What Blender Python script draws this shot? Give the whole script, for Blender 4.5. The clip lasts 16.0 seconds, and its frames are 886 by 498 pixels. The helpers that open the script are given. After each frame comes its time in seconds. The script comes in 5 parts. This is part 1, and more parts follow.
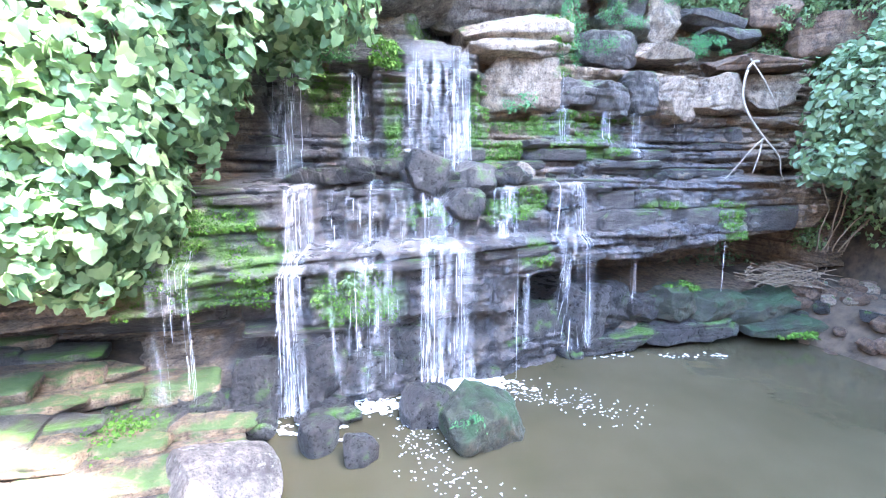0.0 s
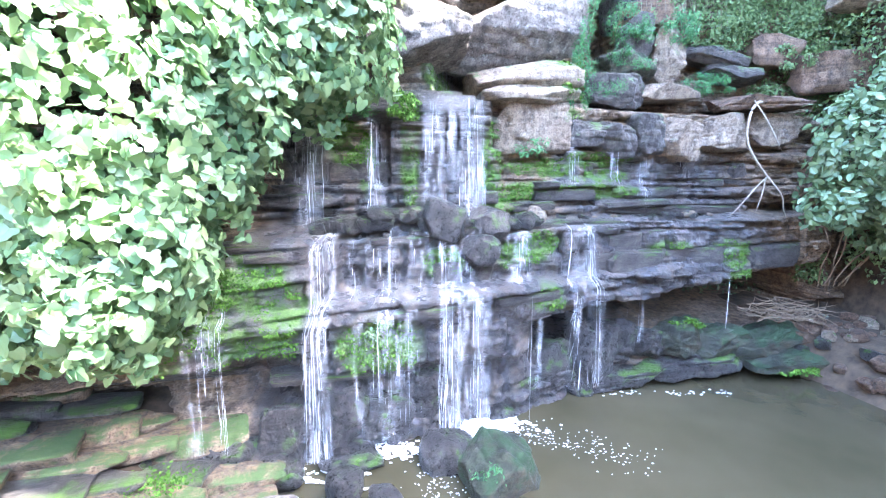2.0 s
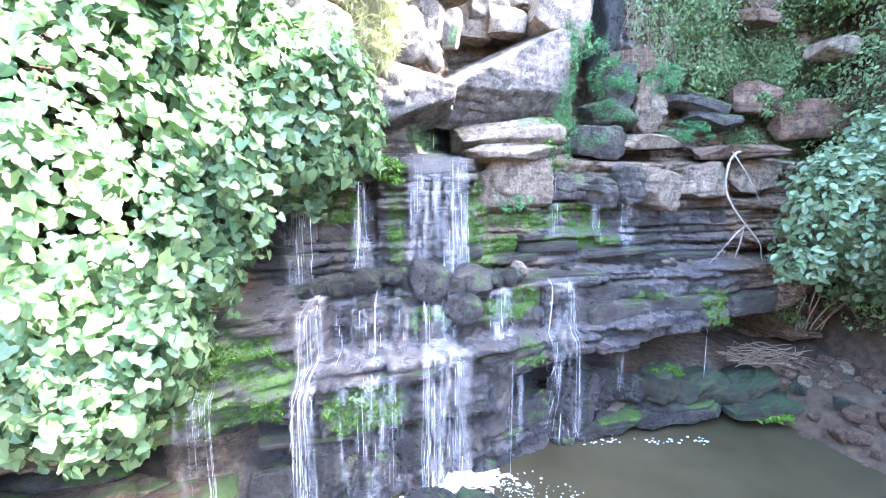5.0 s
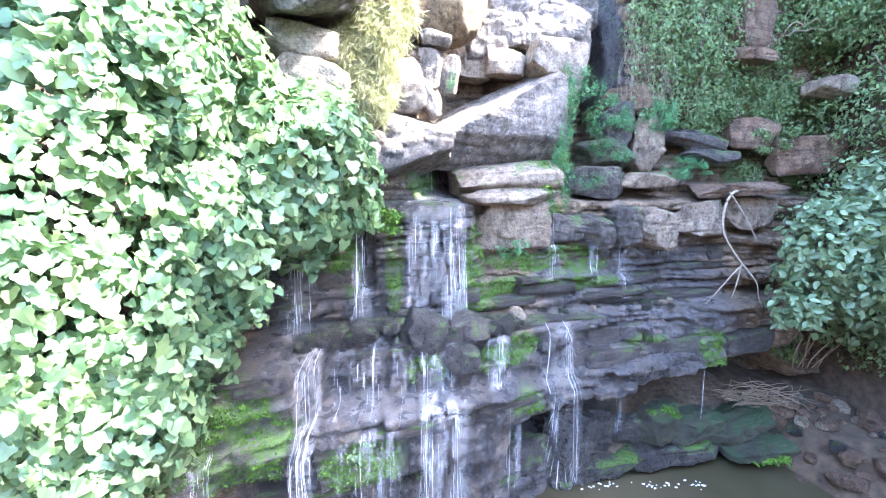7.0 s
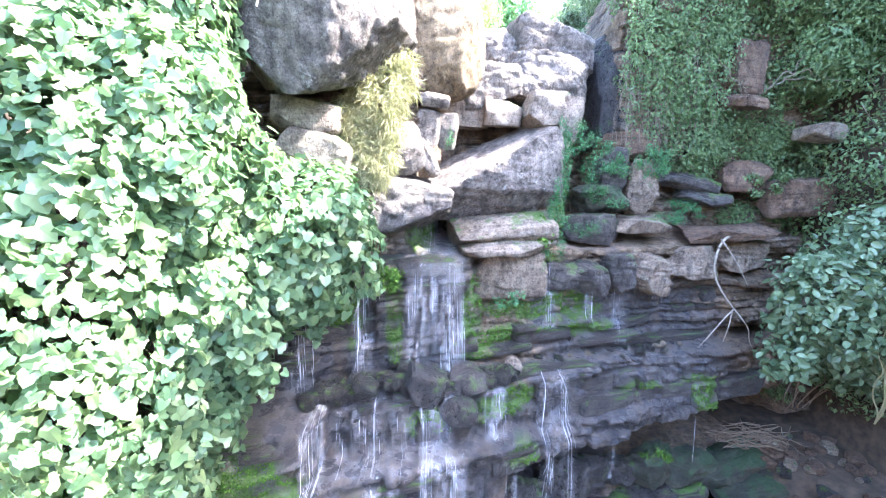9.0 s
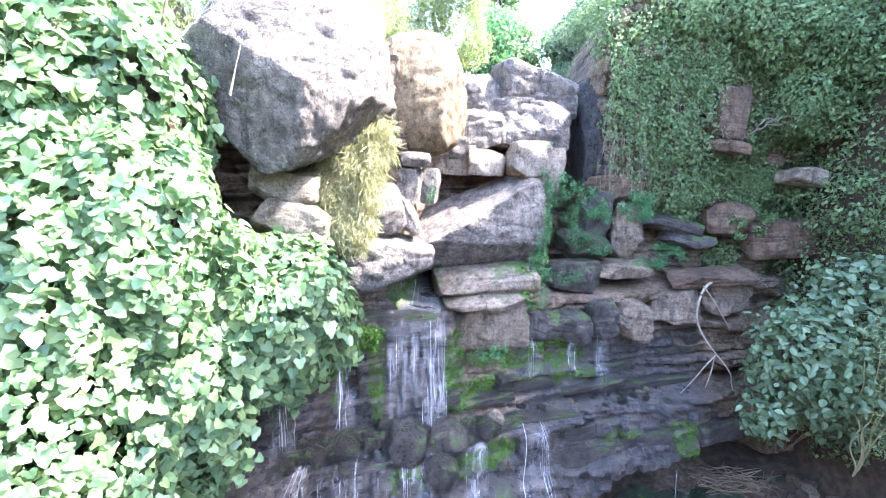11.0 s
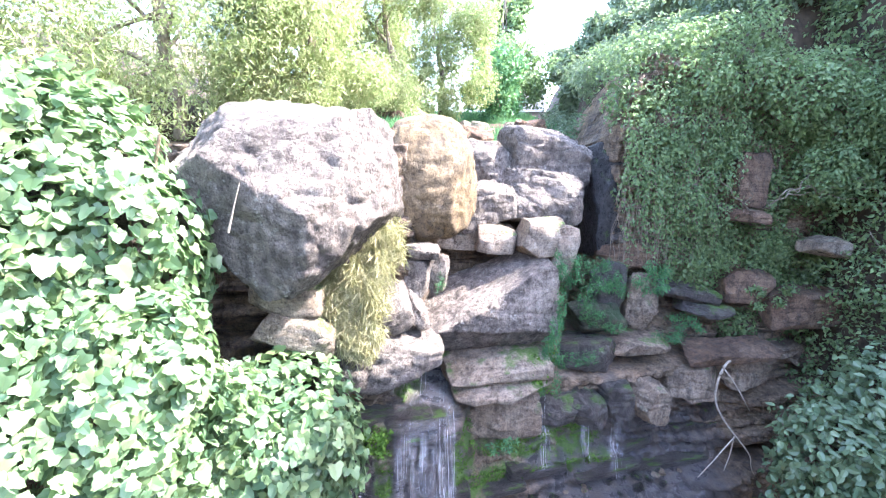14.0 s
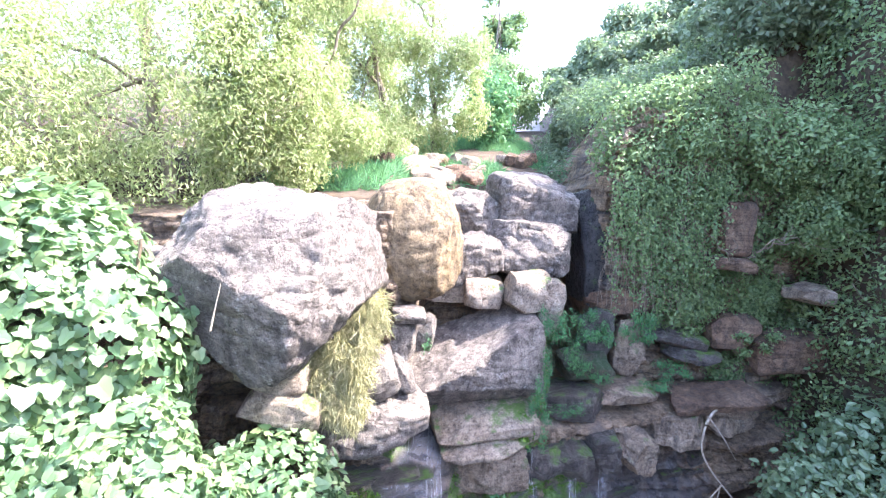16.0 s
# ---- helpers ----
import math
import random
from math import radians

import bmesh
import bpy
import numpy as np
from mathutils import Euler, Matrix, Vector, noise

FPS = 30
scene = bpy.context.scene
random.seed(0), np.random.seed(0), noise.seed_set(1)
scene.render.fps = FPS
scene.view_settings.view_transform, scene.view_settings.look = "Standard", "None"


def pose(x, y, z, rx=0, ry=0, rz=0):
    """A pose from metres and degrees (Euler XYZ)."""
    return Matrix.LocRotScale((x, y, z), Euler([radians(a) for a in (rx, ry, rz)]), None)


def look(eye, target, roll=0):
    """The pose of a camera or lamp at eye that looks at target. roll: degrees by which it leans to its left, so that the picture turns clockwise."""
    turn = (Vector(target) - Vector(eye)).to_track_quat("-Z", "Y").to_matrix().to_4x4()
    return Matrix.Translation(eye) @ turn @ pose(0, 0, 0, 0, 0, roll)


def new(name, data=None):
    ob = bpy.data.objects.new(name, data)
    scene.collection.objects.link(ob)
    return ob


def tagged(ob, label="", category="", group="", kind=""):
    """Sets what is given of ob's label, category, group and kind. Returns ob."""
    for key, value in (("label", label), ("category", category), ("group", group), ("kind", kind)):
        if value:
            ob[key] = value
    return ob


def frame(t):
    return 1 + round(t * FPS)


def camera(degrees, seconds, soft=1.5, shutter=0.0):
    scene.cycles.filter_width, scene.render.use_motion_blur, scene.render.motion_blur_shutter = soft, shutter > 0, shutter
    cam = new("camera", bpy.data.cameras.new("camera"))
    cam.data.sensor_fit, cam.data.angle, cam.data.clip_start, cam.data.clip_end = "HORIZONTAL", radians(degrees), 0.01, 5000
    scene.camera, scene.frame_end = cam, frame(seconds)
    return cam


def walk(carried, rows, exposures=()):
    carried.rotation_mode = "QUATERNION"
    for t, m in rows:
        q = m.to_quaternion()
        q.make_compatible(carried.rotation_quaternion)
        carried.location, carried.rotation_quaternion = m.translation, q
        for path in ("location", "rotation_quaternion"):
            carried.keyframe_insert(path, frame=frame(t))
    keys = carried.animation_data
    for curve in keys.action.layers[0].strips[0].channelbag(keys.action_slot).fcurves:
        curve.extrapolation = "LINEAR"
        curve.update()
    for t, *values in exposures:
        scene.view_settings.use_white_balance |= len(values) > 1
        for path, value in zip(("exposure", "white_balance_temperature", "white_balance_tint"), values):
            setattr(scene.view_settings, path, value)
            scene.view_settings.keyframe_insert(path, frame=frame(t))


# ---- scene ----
cam = camera(90.2, 16.0, soft=1.1)
METRES, EYE, TILT, LEAN, TURN = 7.0, 3.0, -11.0, 0.0, 0.0
ROWS = [
    (0.0, 0.0, 0.0, 0.0, 0.0, 0.0, -0.0),
    (0.5, -0.0137, -0.0067, 0.0241, -0.08, -0.05, -0.03),
    (1.0, -0.0298, -0.0182, 0.0464, -0.09, -0.09, -0.07),
    (1.5, -0.0373, -0.021, 0.0701, -0.2, -0.07, -0.13),
    (2.0, -0.0351, -0.0307, 0.0931, -0.16, -0.07, -0.13),
    (2.5, -0.0342, -0.0414, 0.113, -0.09, 0.08, -0.11),
    (3.0, -0.0336, -0.0495, 0.1344, -0.1, 0.1, -0.12),
    (3.5, -0.0291, -0.06, 0.1542, -0.13, 0.12, -0.11),
    (4.0, -0.0185, -0.0674, 0.1729, -0.15, 0.17, -0.08),
    (6.5, 0.0049, -0.062, 0.2898, -0.21, 0.16, -0.05),
    (7.0, -0.0, -0.0686, 0.3206, -0.28, 0.14, -0.07),
    (7.5, -0.0007, -0.078, 0.3522, -0.29, 0.11, -0.1),
    (8.0, 0.0014, -0.0869, 0.3822, -0.33, 0.14, -0.07),
    (8.5, 0.0031, -0.0948, 0.4139, -0.26, 0.07, -0.09),
    (9.0, 0.0033, -0.1006, 0.4487, -0.24, -0.02, -0.11),
    (11.5, 0.0494, -0.111, 0.6119, -0.39, -0.09, 0.12),
    (12.0, 0.0443, -0.1139, 0.6428, -0.42, -0.12, 0.15),
    (12.5, 0.0371, -0.1089, 0.6781, -0.36, -0.14, 0.15),
    (13.0, 0.0315, -0.0904, 0.7176, -0.44, -0.19, 0.14),
    (13.5, 0.0246, -0.0715, 0.7585, -0.24, -0.26, 0.11),
    (14.0, 0.0275, -0.0609, 0.7973, -0.14, -0.42, 0.09),
    (14.5, 0.037, -0.0554, 0.8321, -0.29, -0.4, 0.16),
    (15.0, 0.0444, -0.0564, 0.8671, -0.33, -0.35, 0.22),
    (15.5, 0.0533, -0.0626, 0.9042, -0.21, -0.41, 0.28),
    (16.0, 0.0579, -0.0702, 0.9379, -0.24, -0.4, 0.31),
]
walk(cam, [(t, pose(0, 0, EYE, TILT, LEAN, TURN) @ pose(METRES * x, METRES * y, METRES * z, 90 + pitch, roll, yaw)) for t, x, y, z, yaw, pitch, roll in ROWS],
     exposures=[(0.0, 5.65, 5950, 13), (4.0, 5.35, 5950, 14), (7.0, 5.0, 6000, 15), (9.0, 4.65, 6000, 16), (12.5, 4.2, 6150, 18), (16.0, 3.85, 6250, 21)])

# ---- world, sun ----
SUN_WAY = Vector((0.67, -0.02, 0.73)).normalized()
world = bpy.data.worlds.new("sky")
scene.world = world
world.use_nodes = True
wn = world.node_tree
sky = wn.nodes.new("ShaderNodeTexSky")
sky.sky_type = "NISHITA"
sky.sun_disc = False
sky.sun_elevation = math.asin(SUN_WAY.z)
sky.sun_rotation = math.atan2(SUN_WAY.x, SUN_WAY.y)
sky.dust_density = 2.0
wn.links.new(sky.outputs[0], wn.nodes["Background"].inputs[0])
wn.nodes["Background"].inputs[1].default_value = 0.15
sun = new("sun", bpy.data.lights.new("sun", "SUN"))
sun.data.energy = 2.1
sun.data.angle = radians(0.6)
sun.data.color = (1.0, 0.95, 0.86)
sun.matrix_world = look(SUN_WAY * 50, (0, 0, 0))

# ---- numeric helpers ----
rng = np.random.default_rng(7)
LATTICE = rng.random((32, 32, 32))


def vnoise(x, y, z):
    """Smooth value noise, 0 to 1, for arrays."""
    x, y, z = np.broadcast_arrays(np.asarray(x, float), np.asarray(y, float), np.asarray(z, float))
    xi, yi, zi = (np.floor(a).astype(int) for a in (x, y, z))
    fx, fy, fz = x - xi, y - yi, z - zi
    fx, fy, fz = (f * f * (3 - 2 * f) for f in (fx, fy, fz))
    out = 0.0
    for dx in (0, 1):
        for dy in (0, 1):
            for dz in (0, 1):
                wgt = (fx if dx else 1 - fx) * (fy if dy else 1 - fy) * (fz if dz else 1 - fz)
                out = out + wgt * LATTICE[(xi + dx) & 31, (yi + dy) & 31, (zi + dz) & 31]
    return out


def fbm(x, y, z, octaves=4):
    """Fractal noise, about -0.5 to 0.5."""
    out, amp, f = 0.0, 0.5, 1.0
    for k in range(octaves):
        out = out + amp * (vnoise(x * f + 5.3 * k, y * f + 1.7 * k, z * f + 9.1 * k) - 0.5)
        amp, f = amp * 0.5, f * 2.03
    return out


def step(a, b, v):
    u = np.clip((np.asarray(v, float) - a) / (b - a), 0, 1)
    return u * u * (3 - 2 * u)


def mesh_of(name, verts, faces, smooth=True):
    me = bpy.data.meshes.new(name)
    me.from_pydata([tuple(v) for v in np.asarray(verts).tolist()], [], faces if isinstance(faces, list) else faces.tolist())
    if smooth:
        me.shade_smooth()
    return me


def part(name, me, material, parent=None, label=""):
    ob = new(name, me)
    if material and not me.materials:
        me.materials.append(material)
    if parent:
        ob.parent = parent
    if label:
        ob["label"] = label
    return ob


def thing(name, label, category, group="", kind="", at=(0, 0, 0)):
    ob = new(name)
    ob.empty_display_size = 0.1
    ob.location = at
    return tagged(ob, label, category, group, kind)


# ---- materials ----
def nodes_of(name):
    m = bpy.data.materials.new(name)
    m.use_nodes = True
    nt = m.node_tree
    return m, nt, nt.nodes["Principled BSDF"], nt.nodes["Material Output"]


def noise_node(nt, scale, detail=6, stretch=None, rough=0.6, coords="Object"):
    tc = nt.nodes.new("ShaderNodeTexCoord")
    src = tc.outputs[coords]
    if stretch:
        mp = nt.nodes.new("ShaderNodeMapping")
        mp.inputs["Scale"].default_value = stretch
        nt.links.new(src, mp.inputs[0])
        src = mp.outputs[0]
    n = nt.nodes.new("ShaderNodeTexNoise")
    n.inputs["Scale"].default_value = scale
    n.inputs["Detail"].default_value = detail
    n.inputs["Roughness"].default_value = rough
    nt.links.new(src, n.inputs["Vector"])
    return n.outputs["Fac"]


def ramp(nt, src, stops):
    r = nt.nodes.new("ShaderNodeValToRGB")
    el = r.color_ramp.elements
    while len(el) < len(stops):
        el.new(0.5)
    for e, (p, c) in zip(el, stops):
        e.position = p
        e.color = (*c, 1) if len(c) == 3 else c
    nt.links.new(src, r.inputs[0])
    return r.outputs[0]


def mix(nt, fac, a, b, mode="MIX"):
    n = nt.nodes.new("ShaderNodeMix")
    n.data_type = "RGBA"
    n.blend_type = mode
    for sock, v in ((n.inputs[0], fac), (n.inputs[6], a), (n.inputs[7], b)):
        if hasattr(v, "is_linked"):
            nt.links.new(v, sock)
        elif isinstance(v, (int, float)):
            sock.default_value = v
        else:
            sock.default_value = (*v, 1)
    return n.outputs[2]


def maths(nt, op, a, b=0.0, clamp=False):
    n = nt.nodes.new("ShaderNodeMath")
    n.operation = op
    n.use_clamp = clamp
    for sock, v in ((n.inputs[0], a), (n.inputs[1], b)):
        if hasattr(v, "is_linked"):
            nt.links.new(v, sock)
        else:
            sock.default_value = v
    return n.outputs[0]


def attr(nt, name):
    n = nt.nodes.new("ShaderNodeAttribute")
    n.attribute_name = name
    return n.outputs["Fac"]


def bump(nt, bsdf, height, strength=0.6, distance=0.03):
    b = nt.nodes.new("ShaderNodeBump")
    b.inputs["Strength"].default_value = strength
    b.inputs["Distance"].default_value = distance
    nt.links.new(height, b.inputs["Height"])
    nt.links.new(b.outputs[0], bsdf.inputs["Normal"])


GREY = (0.33, 0.27, 0.21)
BROWN = (0.22, 0.155, 0.095)
DARK = (0.075, 0.066, 0.06)
PALE = (0.43, 0.38, 0.32)
MOSS_A = (0.045, 0.1, 0.018)
MOSS_B = (0.15, 0.25, 0.065)


def rock_material(name, tones, lichen=0.3, moss=0.0, layered=1.0, rough=0.8, flow=False, dirt=0.5, relief=0.075, crack=1.3, split=0.2, green=(MOSS_A, (0.12, 0.24, 0.04))):
    """Sandstone: large and small tone changes, bedding, lichen flecks, moss and wetness."""
    m, nt, bsdf, out = nodes_of(name)
    big = noise_node(nt, 0.9, 5)
    fine = noise_node(nt, 16, 8, rough=0.7)
    beds = noise_node(nt, 2.2, 6, stretch=(0.35, 0.35, 5.5))
    grit = noise_node(nt, 70, 4)
    col = ramp(nt, maths(nt, "ADD", maths(nt, "MULTIPLY", big, 0.62), maths(nt, "MULTIPLY", fine, 0.38)),
               [(0.34, tones[0]), (0.5, tones[1]), (0.66, tones[2])])
    col = mix(nt, 0.75 * layered, col, ramp(nt, beds, [(0.36, (0.2, 0.17, 0.15)), (0.5, (1, 1, 1)), (0.62, (0.7, 0.62, 0.52))]), "MULTIPLY")
    speck = noise_node(nt, 42, 6, rough=0.75)
    col = mix(nt, 0.85, col, ramp(nt, speck, [(0.36, (0.2, 0.18, 0.17)), (0.49, (1, 1, 1)), (0.68, (1.0, 0.97, 0.93))]), "MULTIPLY")
    mott = noise_node(nt, 7, 9, stretch=(1.0, 1.0, 0.7), rough=0.78)
    col = mix(nt, 0.9, col, ramp(nt, mott, [(0.37, (0.3, 0.27, 0.26)), (0.48, (0.95, 0.93, 0.92)), (0.6, (1.45, 1.4, 1.33))]), "MULTIPLY")
    tc = nt.nodes.new("ShaderNodeTexCoord")
    wobble = nt.nodes.new("ShaderNodeTexNoise")
    wobble.inputs["Scale"].default_value = 3.0
    nt.links.new(tc.outputs["Object"], wobble.inputs["Vector"])
    add = nt.nodes.new("ShaderNodeVectorMath")
    add.operation = "MULTIPLY_ADD"
    nt.links.new(wobble.outputs["Color"], add.inputs[0])
    add.inputs[1].default_value = (0.45, 0.45, 0.3)
    nt.links.new(tc.outputs["Object"], add.inputs[2])
    mp = nt.nodes.new("ShaderNodeMapping")
    mp.inputs["Scale"].default_value = (1.1, 1.1, 2.6)
    nt.links.new(add.outputs[0], mp.inputs[0])
    vor = nt.nodes.new("ShaderNodeTexVoronoi")
    vor.feature = "DISTANCE_TO_EDGE"
    vor.inputs["Scale"].default_value = crack
    nt.links.new(mp.outputs[0], vor.inputs["Vector"])
    gaps = ramp(nt, vor.outputs["Distance"], [(0.0, (0.12, 0.1, 0.09)), (0.035, (1, 1, 1))])
    col = mix(nt, maths(nt, "MULTIPLY", ramp(nt, noise_node(nt, 1.9, 3), [(0.42, (0, 0, 0)), (0.55, (1, 1, 1))]), split), col, mix(nt, 1.0, col, gaps, "MULTIPLY"))
    stain = noise_node(nt, 1.7, 4, stretch=(2.6, 2.6, 0.45))
    col = mix(nt, ramp(nt, stain, [(0.52, (0, 0, 0)), (0.7, (dirt, dirt, dirt))]), col, DARK)
    if lichen:
        spots = noise_node(nt, 9, 9, rough=0.8)
        col = mix(nt, ramp(nt, spots, [(0.56, (0, 0, 0)), (0.64, (lichen, lichen, lichen))]), col, (0.62, 0.61, 0.55))
    roughness = ramp(nt, fine, [(0.3, (rough - 0.12,) * 3), (0.7, (min(1, rough + 0.12),) * 3)])
    if flow:
        wet = attr(nt, "wet")
        wetn = maths(nt, "MULTIPLY", wet, ramp(nt, noise_node(nt, 2.4, 5, stretch=(2.0, 2.0, 0.5)), [(0.3, (0.55,) * 3), (0.6, (1, 1, 1))]))
        col = mix(nt, wetn, col, mix(nt, mott, (0.012, 0.012, 0.015), (0.17, 0.165, 0.17)))
        roughness = mix(nt, wetn, roughness, (0.22, 0.22, 0.22))
        sediment = noise_node(nt, 5, 5)
        mk = maths(nt, "MULTIPLY", attr(nt, "moss"), ramp(nt, sediment, [(0.4, (0.08,) * 3), (0.56, (0.95,) * 3)]))
        col = mix(nt, mk, col, mix(nt, noise_node(nt, 24, 4), MOSS_A, MOSS_B))
        roughness = mix(nt, mk, roughness, (0.95, 0.95, 0.95))
    if moss:
        mn = noise_node(nt, 2.3, 7, rough=0.65)
        geo = nt.nodes.new("ShaderNodeNewGeometry")
        up = nt.nodes.new("ShaderNodeSeparateXYZ")
        nt.links.new(geo.outputs["Normal"], up.inputs[0])
        mk = maths(nt, "ADD", maths(nt, "MULTIPLY", up.outputs[2], 0.10), mn)
        col = mix(nt, ramp(nt, mk, [(0.66 - 0.3 * moss, (0, 0, 0)), (0.76 - 0.3 * moss, (0.9,) * 3)]), col, mix(nt, fine, *green))
    nt.links.new(col, bsdf.inputs["Base Color"])
    nt.links.new(roughness, bsdf.inputs["Roughness"])
    h = maths(nt, "ADD", maths(nt, "MULTIPLY", beds, 0.8 * layered), maths(nt, "ADD", maths(nt, "MULTIPLY", fine, 0.7), maths(nt, "ADD", maths(nt, "ADD", maths(nt, "MULTIPLY", grit, 0.25), maths(nt, "ADD", maths(nt, "MULTIPLY", speck, 0.4), maths(nt, "MULTIPLY", mott, 0.8))), maths(nt, "MULTIPLY", gaps, 0.3 * split))))
    bump(nt, bsdf, h, 1.0, relief)
    return m


def leaf_material(name, tones, rough=0.45, glow=0.35, spec=0.4):
    """Foliage: a tone for each leaf, light shining through."""
    m, nt, bsdf, out = nodes_of(name)
    geo = nt.nodes.new("ShaderNodeNewGeometry")
    info = nt.nodes.new("ShaderNodeObjectInfo")
    pick = maths(nt, "FRACT", maths(nt, "ADD", geo.outputs["Random Per Island"], info.outputs["Random"]))
    col = ramp(nt, pick, [(i / (len(tones) - 1), c) for i, c in enumerate(tones)])
    col = mix(nt, maths(nt, "MULTIPLY", noise_node(nt, 1.1, 3), 0.5), col, tuple(c * 0.55 for c in tones[0]))
    nt.links.new(col, bsdf.inputs["Base Color"])
    bsdf.inputs["Roughness"].default_value = rough
    bsdf.inputs["Specular IOR Level"].default_value = spec
    tr = nt.nodes.new("ShaderNodeBsdfTranslucent")
    nt.links.new(mix(nt, 0.5, col, (0.26, 0.40, 0.16)), tr.inputs[0])
    ms = nt.nodes.new("ShaderNodeMixShader")
    ms.inputs[0].default_value = glow
    nt.links.new(bsdf.outputs[0], ms.inputs[1])
    nt.links.new(tr.outputs[0], ms.inputs[2])
    nt.links.new(ms.outputs[0], out.inputs[0])
    return m


def plain_material(name, a, b, scale=8, rough=0.8, relief=0.01, stretch=None):
    m, nt, bsdf, out = nodes_of(name)
    n = noise_node(nt, scale, 6, stretch)
    nt.links.new(ramp(nt, n, [(0.3, a), (0.7, b)]), bsdf.inputs["Base Color"])
    bsdf.inputs["Roughness"].default_value = rough
    bump(nt, bsdf, n, 0.6, relief)
    return m


def water_sheet_material(name, cover, white=0.85):
    """Falling water: broken white threads with clear gaps between them."""
    m, nt, bsdf, out = nodes_of(name)
    threads = noise_node(nt, 1.0, 6, stretch=(60, 22, 0.9), rough=0.62)
    patches = noise_node(nt, 1.0, 4, stretch=(9, 6, 1.3))
    f = maths(nt, "ADD", maths(nt, "MULTIPLY", threads, 0.7), maths(nt, "MULTIPLY", patches, 0.45))
    fac = ramp(nt, f, [(0.66 - cover * 0.2, (0, 0, 0)), (0.90 - cover * 0.2, (0.6, 0.6, 0.6))])
    bsdf.inputs["Base Color"].default_value = (white, white, white * 1.03, 1)
    bsdf.inputs["Roughness"].default_value = 0.25
    tr = nt.nodes.new("ShaderNodeBsdfTransparent")
    ms = nt.nodes.new("ShaderNodeMixShader")
    nt.links.new(fac, ms.inputs[0])
    nt.links.new(tr.outputs[0], ms.inputs[1])
    nt.links.new(bsdf.outputs[0], ms.inputs[2])
    nt.links.new(ms.outputs[0], out.inputs[0])
    return m


M_CLIFF = rock_material("layered_sandstone", ((0.11, 0.09, 0.075), (0.25, 0.185, 0.125), (0.37, 0.3, 0.235)), 0.15, 0.0, 1.0, 0.75, flow=True)
M_BLOCK = rock_material("brown_sandstone", (BROWN, GREY, PALE), 0.3, 0.16, 0.4)
M_BOULDER = rock_material("pale_lichen_sandstone", ((0.11, 0.092, 0.082), (0.22, 0.195, 0.175), (0.36, 0.325, 0.285)), 0.55, 0.0, 0.1, dirt=0.8, crack=0.6, split=0.4, relief=0.11)
M_GOLD = rock_material("ochre_sandstone", ((0.12, 0.085, 0.045), (0.23, 0.17, 0.095), (0.36, 0.28, 0.18)), 0.1, 0.0, 0.05, dirt=0.45, crack=0.3, split=0.2)
# wet dark rock, also lent to the block that stands for gully shade
M_WET = rock_material("wet_and_shade_dark_rock", ((0.02, 0.02, 0.022), (0.048, 0.046, 0.047), (0.1, 0.096, 0.093)), 0.06, 0.18, 0.4, 0.32)
M_WETBLOCK = rock_material("damp_grey_rock", ((0.03, 0.028, 0.028), (0.08, 0.073, 0.07), (0.17, 0.156, 0.145)), 0.14, 0.2, 0.5, 0.4)
M_MOSSROCK = rock_material("mossy_rock", (DARK, BROWN, GREY), 0.2, 0.32, 0.5, 0.8, green=((0.035, 0.08, 0.02), (0.1, 0.18, 0.05)))
M_GREENROCK = rock_material("green_mossy_rock", ((0.03, 0.03, 0.028), (0.05, 0.06, 0.04), (0.12, 0.095, 0.065)), 0.05, 0.42, 0.4, 0.5, green=((0.018, 0.045, 0.022), (0.05, 0.1, 0.04)))
M_EARTH = plain_material("earth_and_litter", (0.028, 0.021, 0.014), (0.1, 0.07, 0.045), 6, 0.95, 0.06)
M_REDROCK = rock_material("red_brown_sandstone", ((0.08, 0.05, 0.035), (0.18, 0.115, 0.075), (0.29, 0.205, 0.145)), 0.1, 0.0, 0.6, dirt=0.5, split=0.3)
M_TAN = rock_material("tan_sandstone", ((0.14, 0.1, 0.07), (0.27, 0.21, 0.155), (0.4, 0.335, 0.265)), 0.25, 0.1, 0.3, dirt=0.65, crack=0.8)
M_VINE = plain_material("grey_brown_vine", (0.16, 0.125, 0.09), (0.36, 0.3, 0.23), 16, 0.9, 0.004)
M_CREEPER = leaf_material("creeper_leaf", ((0.1, 0.19, 0.105), (0.14, 0.25, 0.13), (0.2, 0.32, 0.15), (0.31, 0.41, 0.19), (0.19, 0.3, 0.16)), 0.42, 0.42, 0.6)
M_BUSH = leaf_material("bluish_bush_leaf", ((0.1, 0.165, 0.09), (0.155, 0.235, 0.125), (0.23, 0.32, 0.17)), 0.4, 0.3, 0.6)
M_HILL = leaf_material("hill_leaf", ((0.11, 0.18, 0.085), (0.19, 0.29, 0.13), (0.29, 0.41, 0.17)), 0.45, 0.4)
M_DARKLEAF = leaf_material("shaded_tree_leaf", ((0.1, 0.145, 0.095), (0.15, 0.21, 0.135), (0.22, 0.29, 0.175)), 0.5, 0.35)
M_WILLOW = leaf_material("yellow_green_leaf", ((0.22, 0.27, 0.1), (0.34, 0.4, 0.16), (0.48, 0.52, 0.26), (0.6, 0.58, 0.34)), 0.5, 0.5)
M_FERN = leaf_material("fern_green", ((0.05, 0.18, 0.08), (0.09, 0.27, 0.12), (0.16, 0.36, 0.13)), 0.6, 0.3)
M_MOSS = leaf_material("moss_green", ((0.04, 0.1, 0.018), (0.08, 0.18, 0.03), (0.14, 0.28, 0.045), (0.2, 0.34, 0.07)), 0.9, 0.2, 0.1)
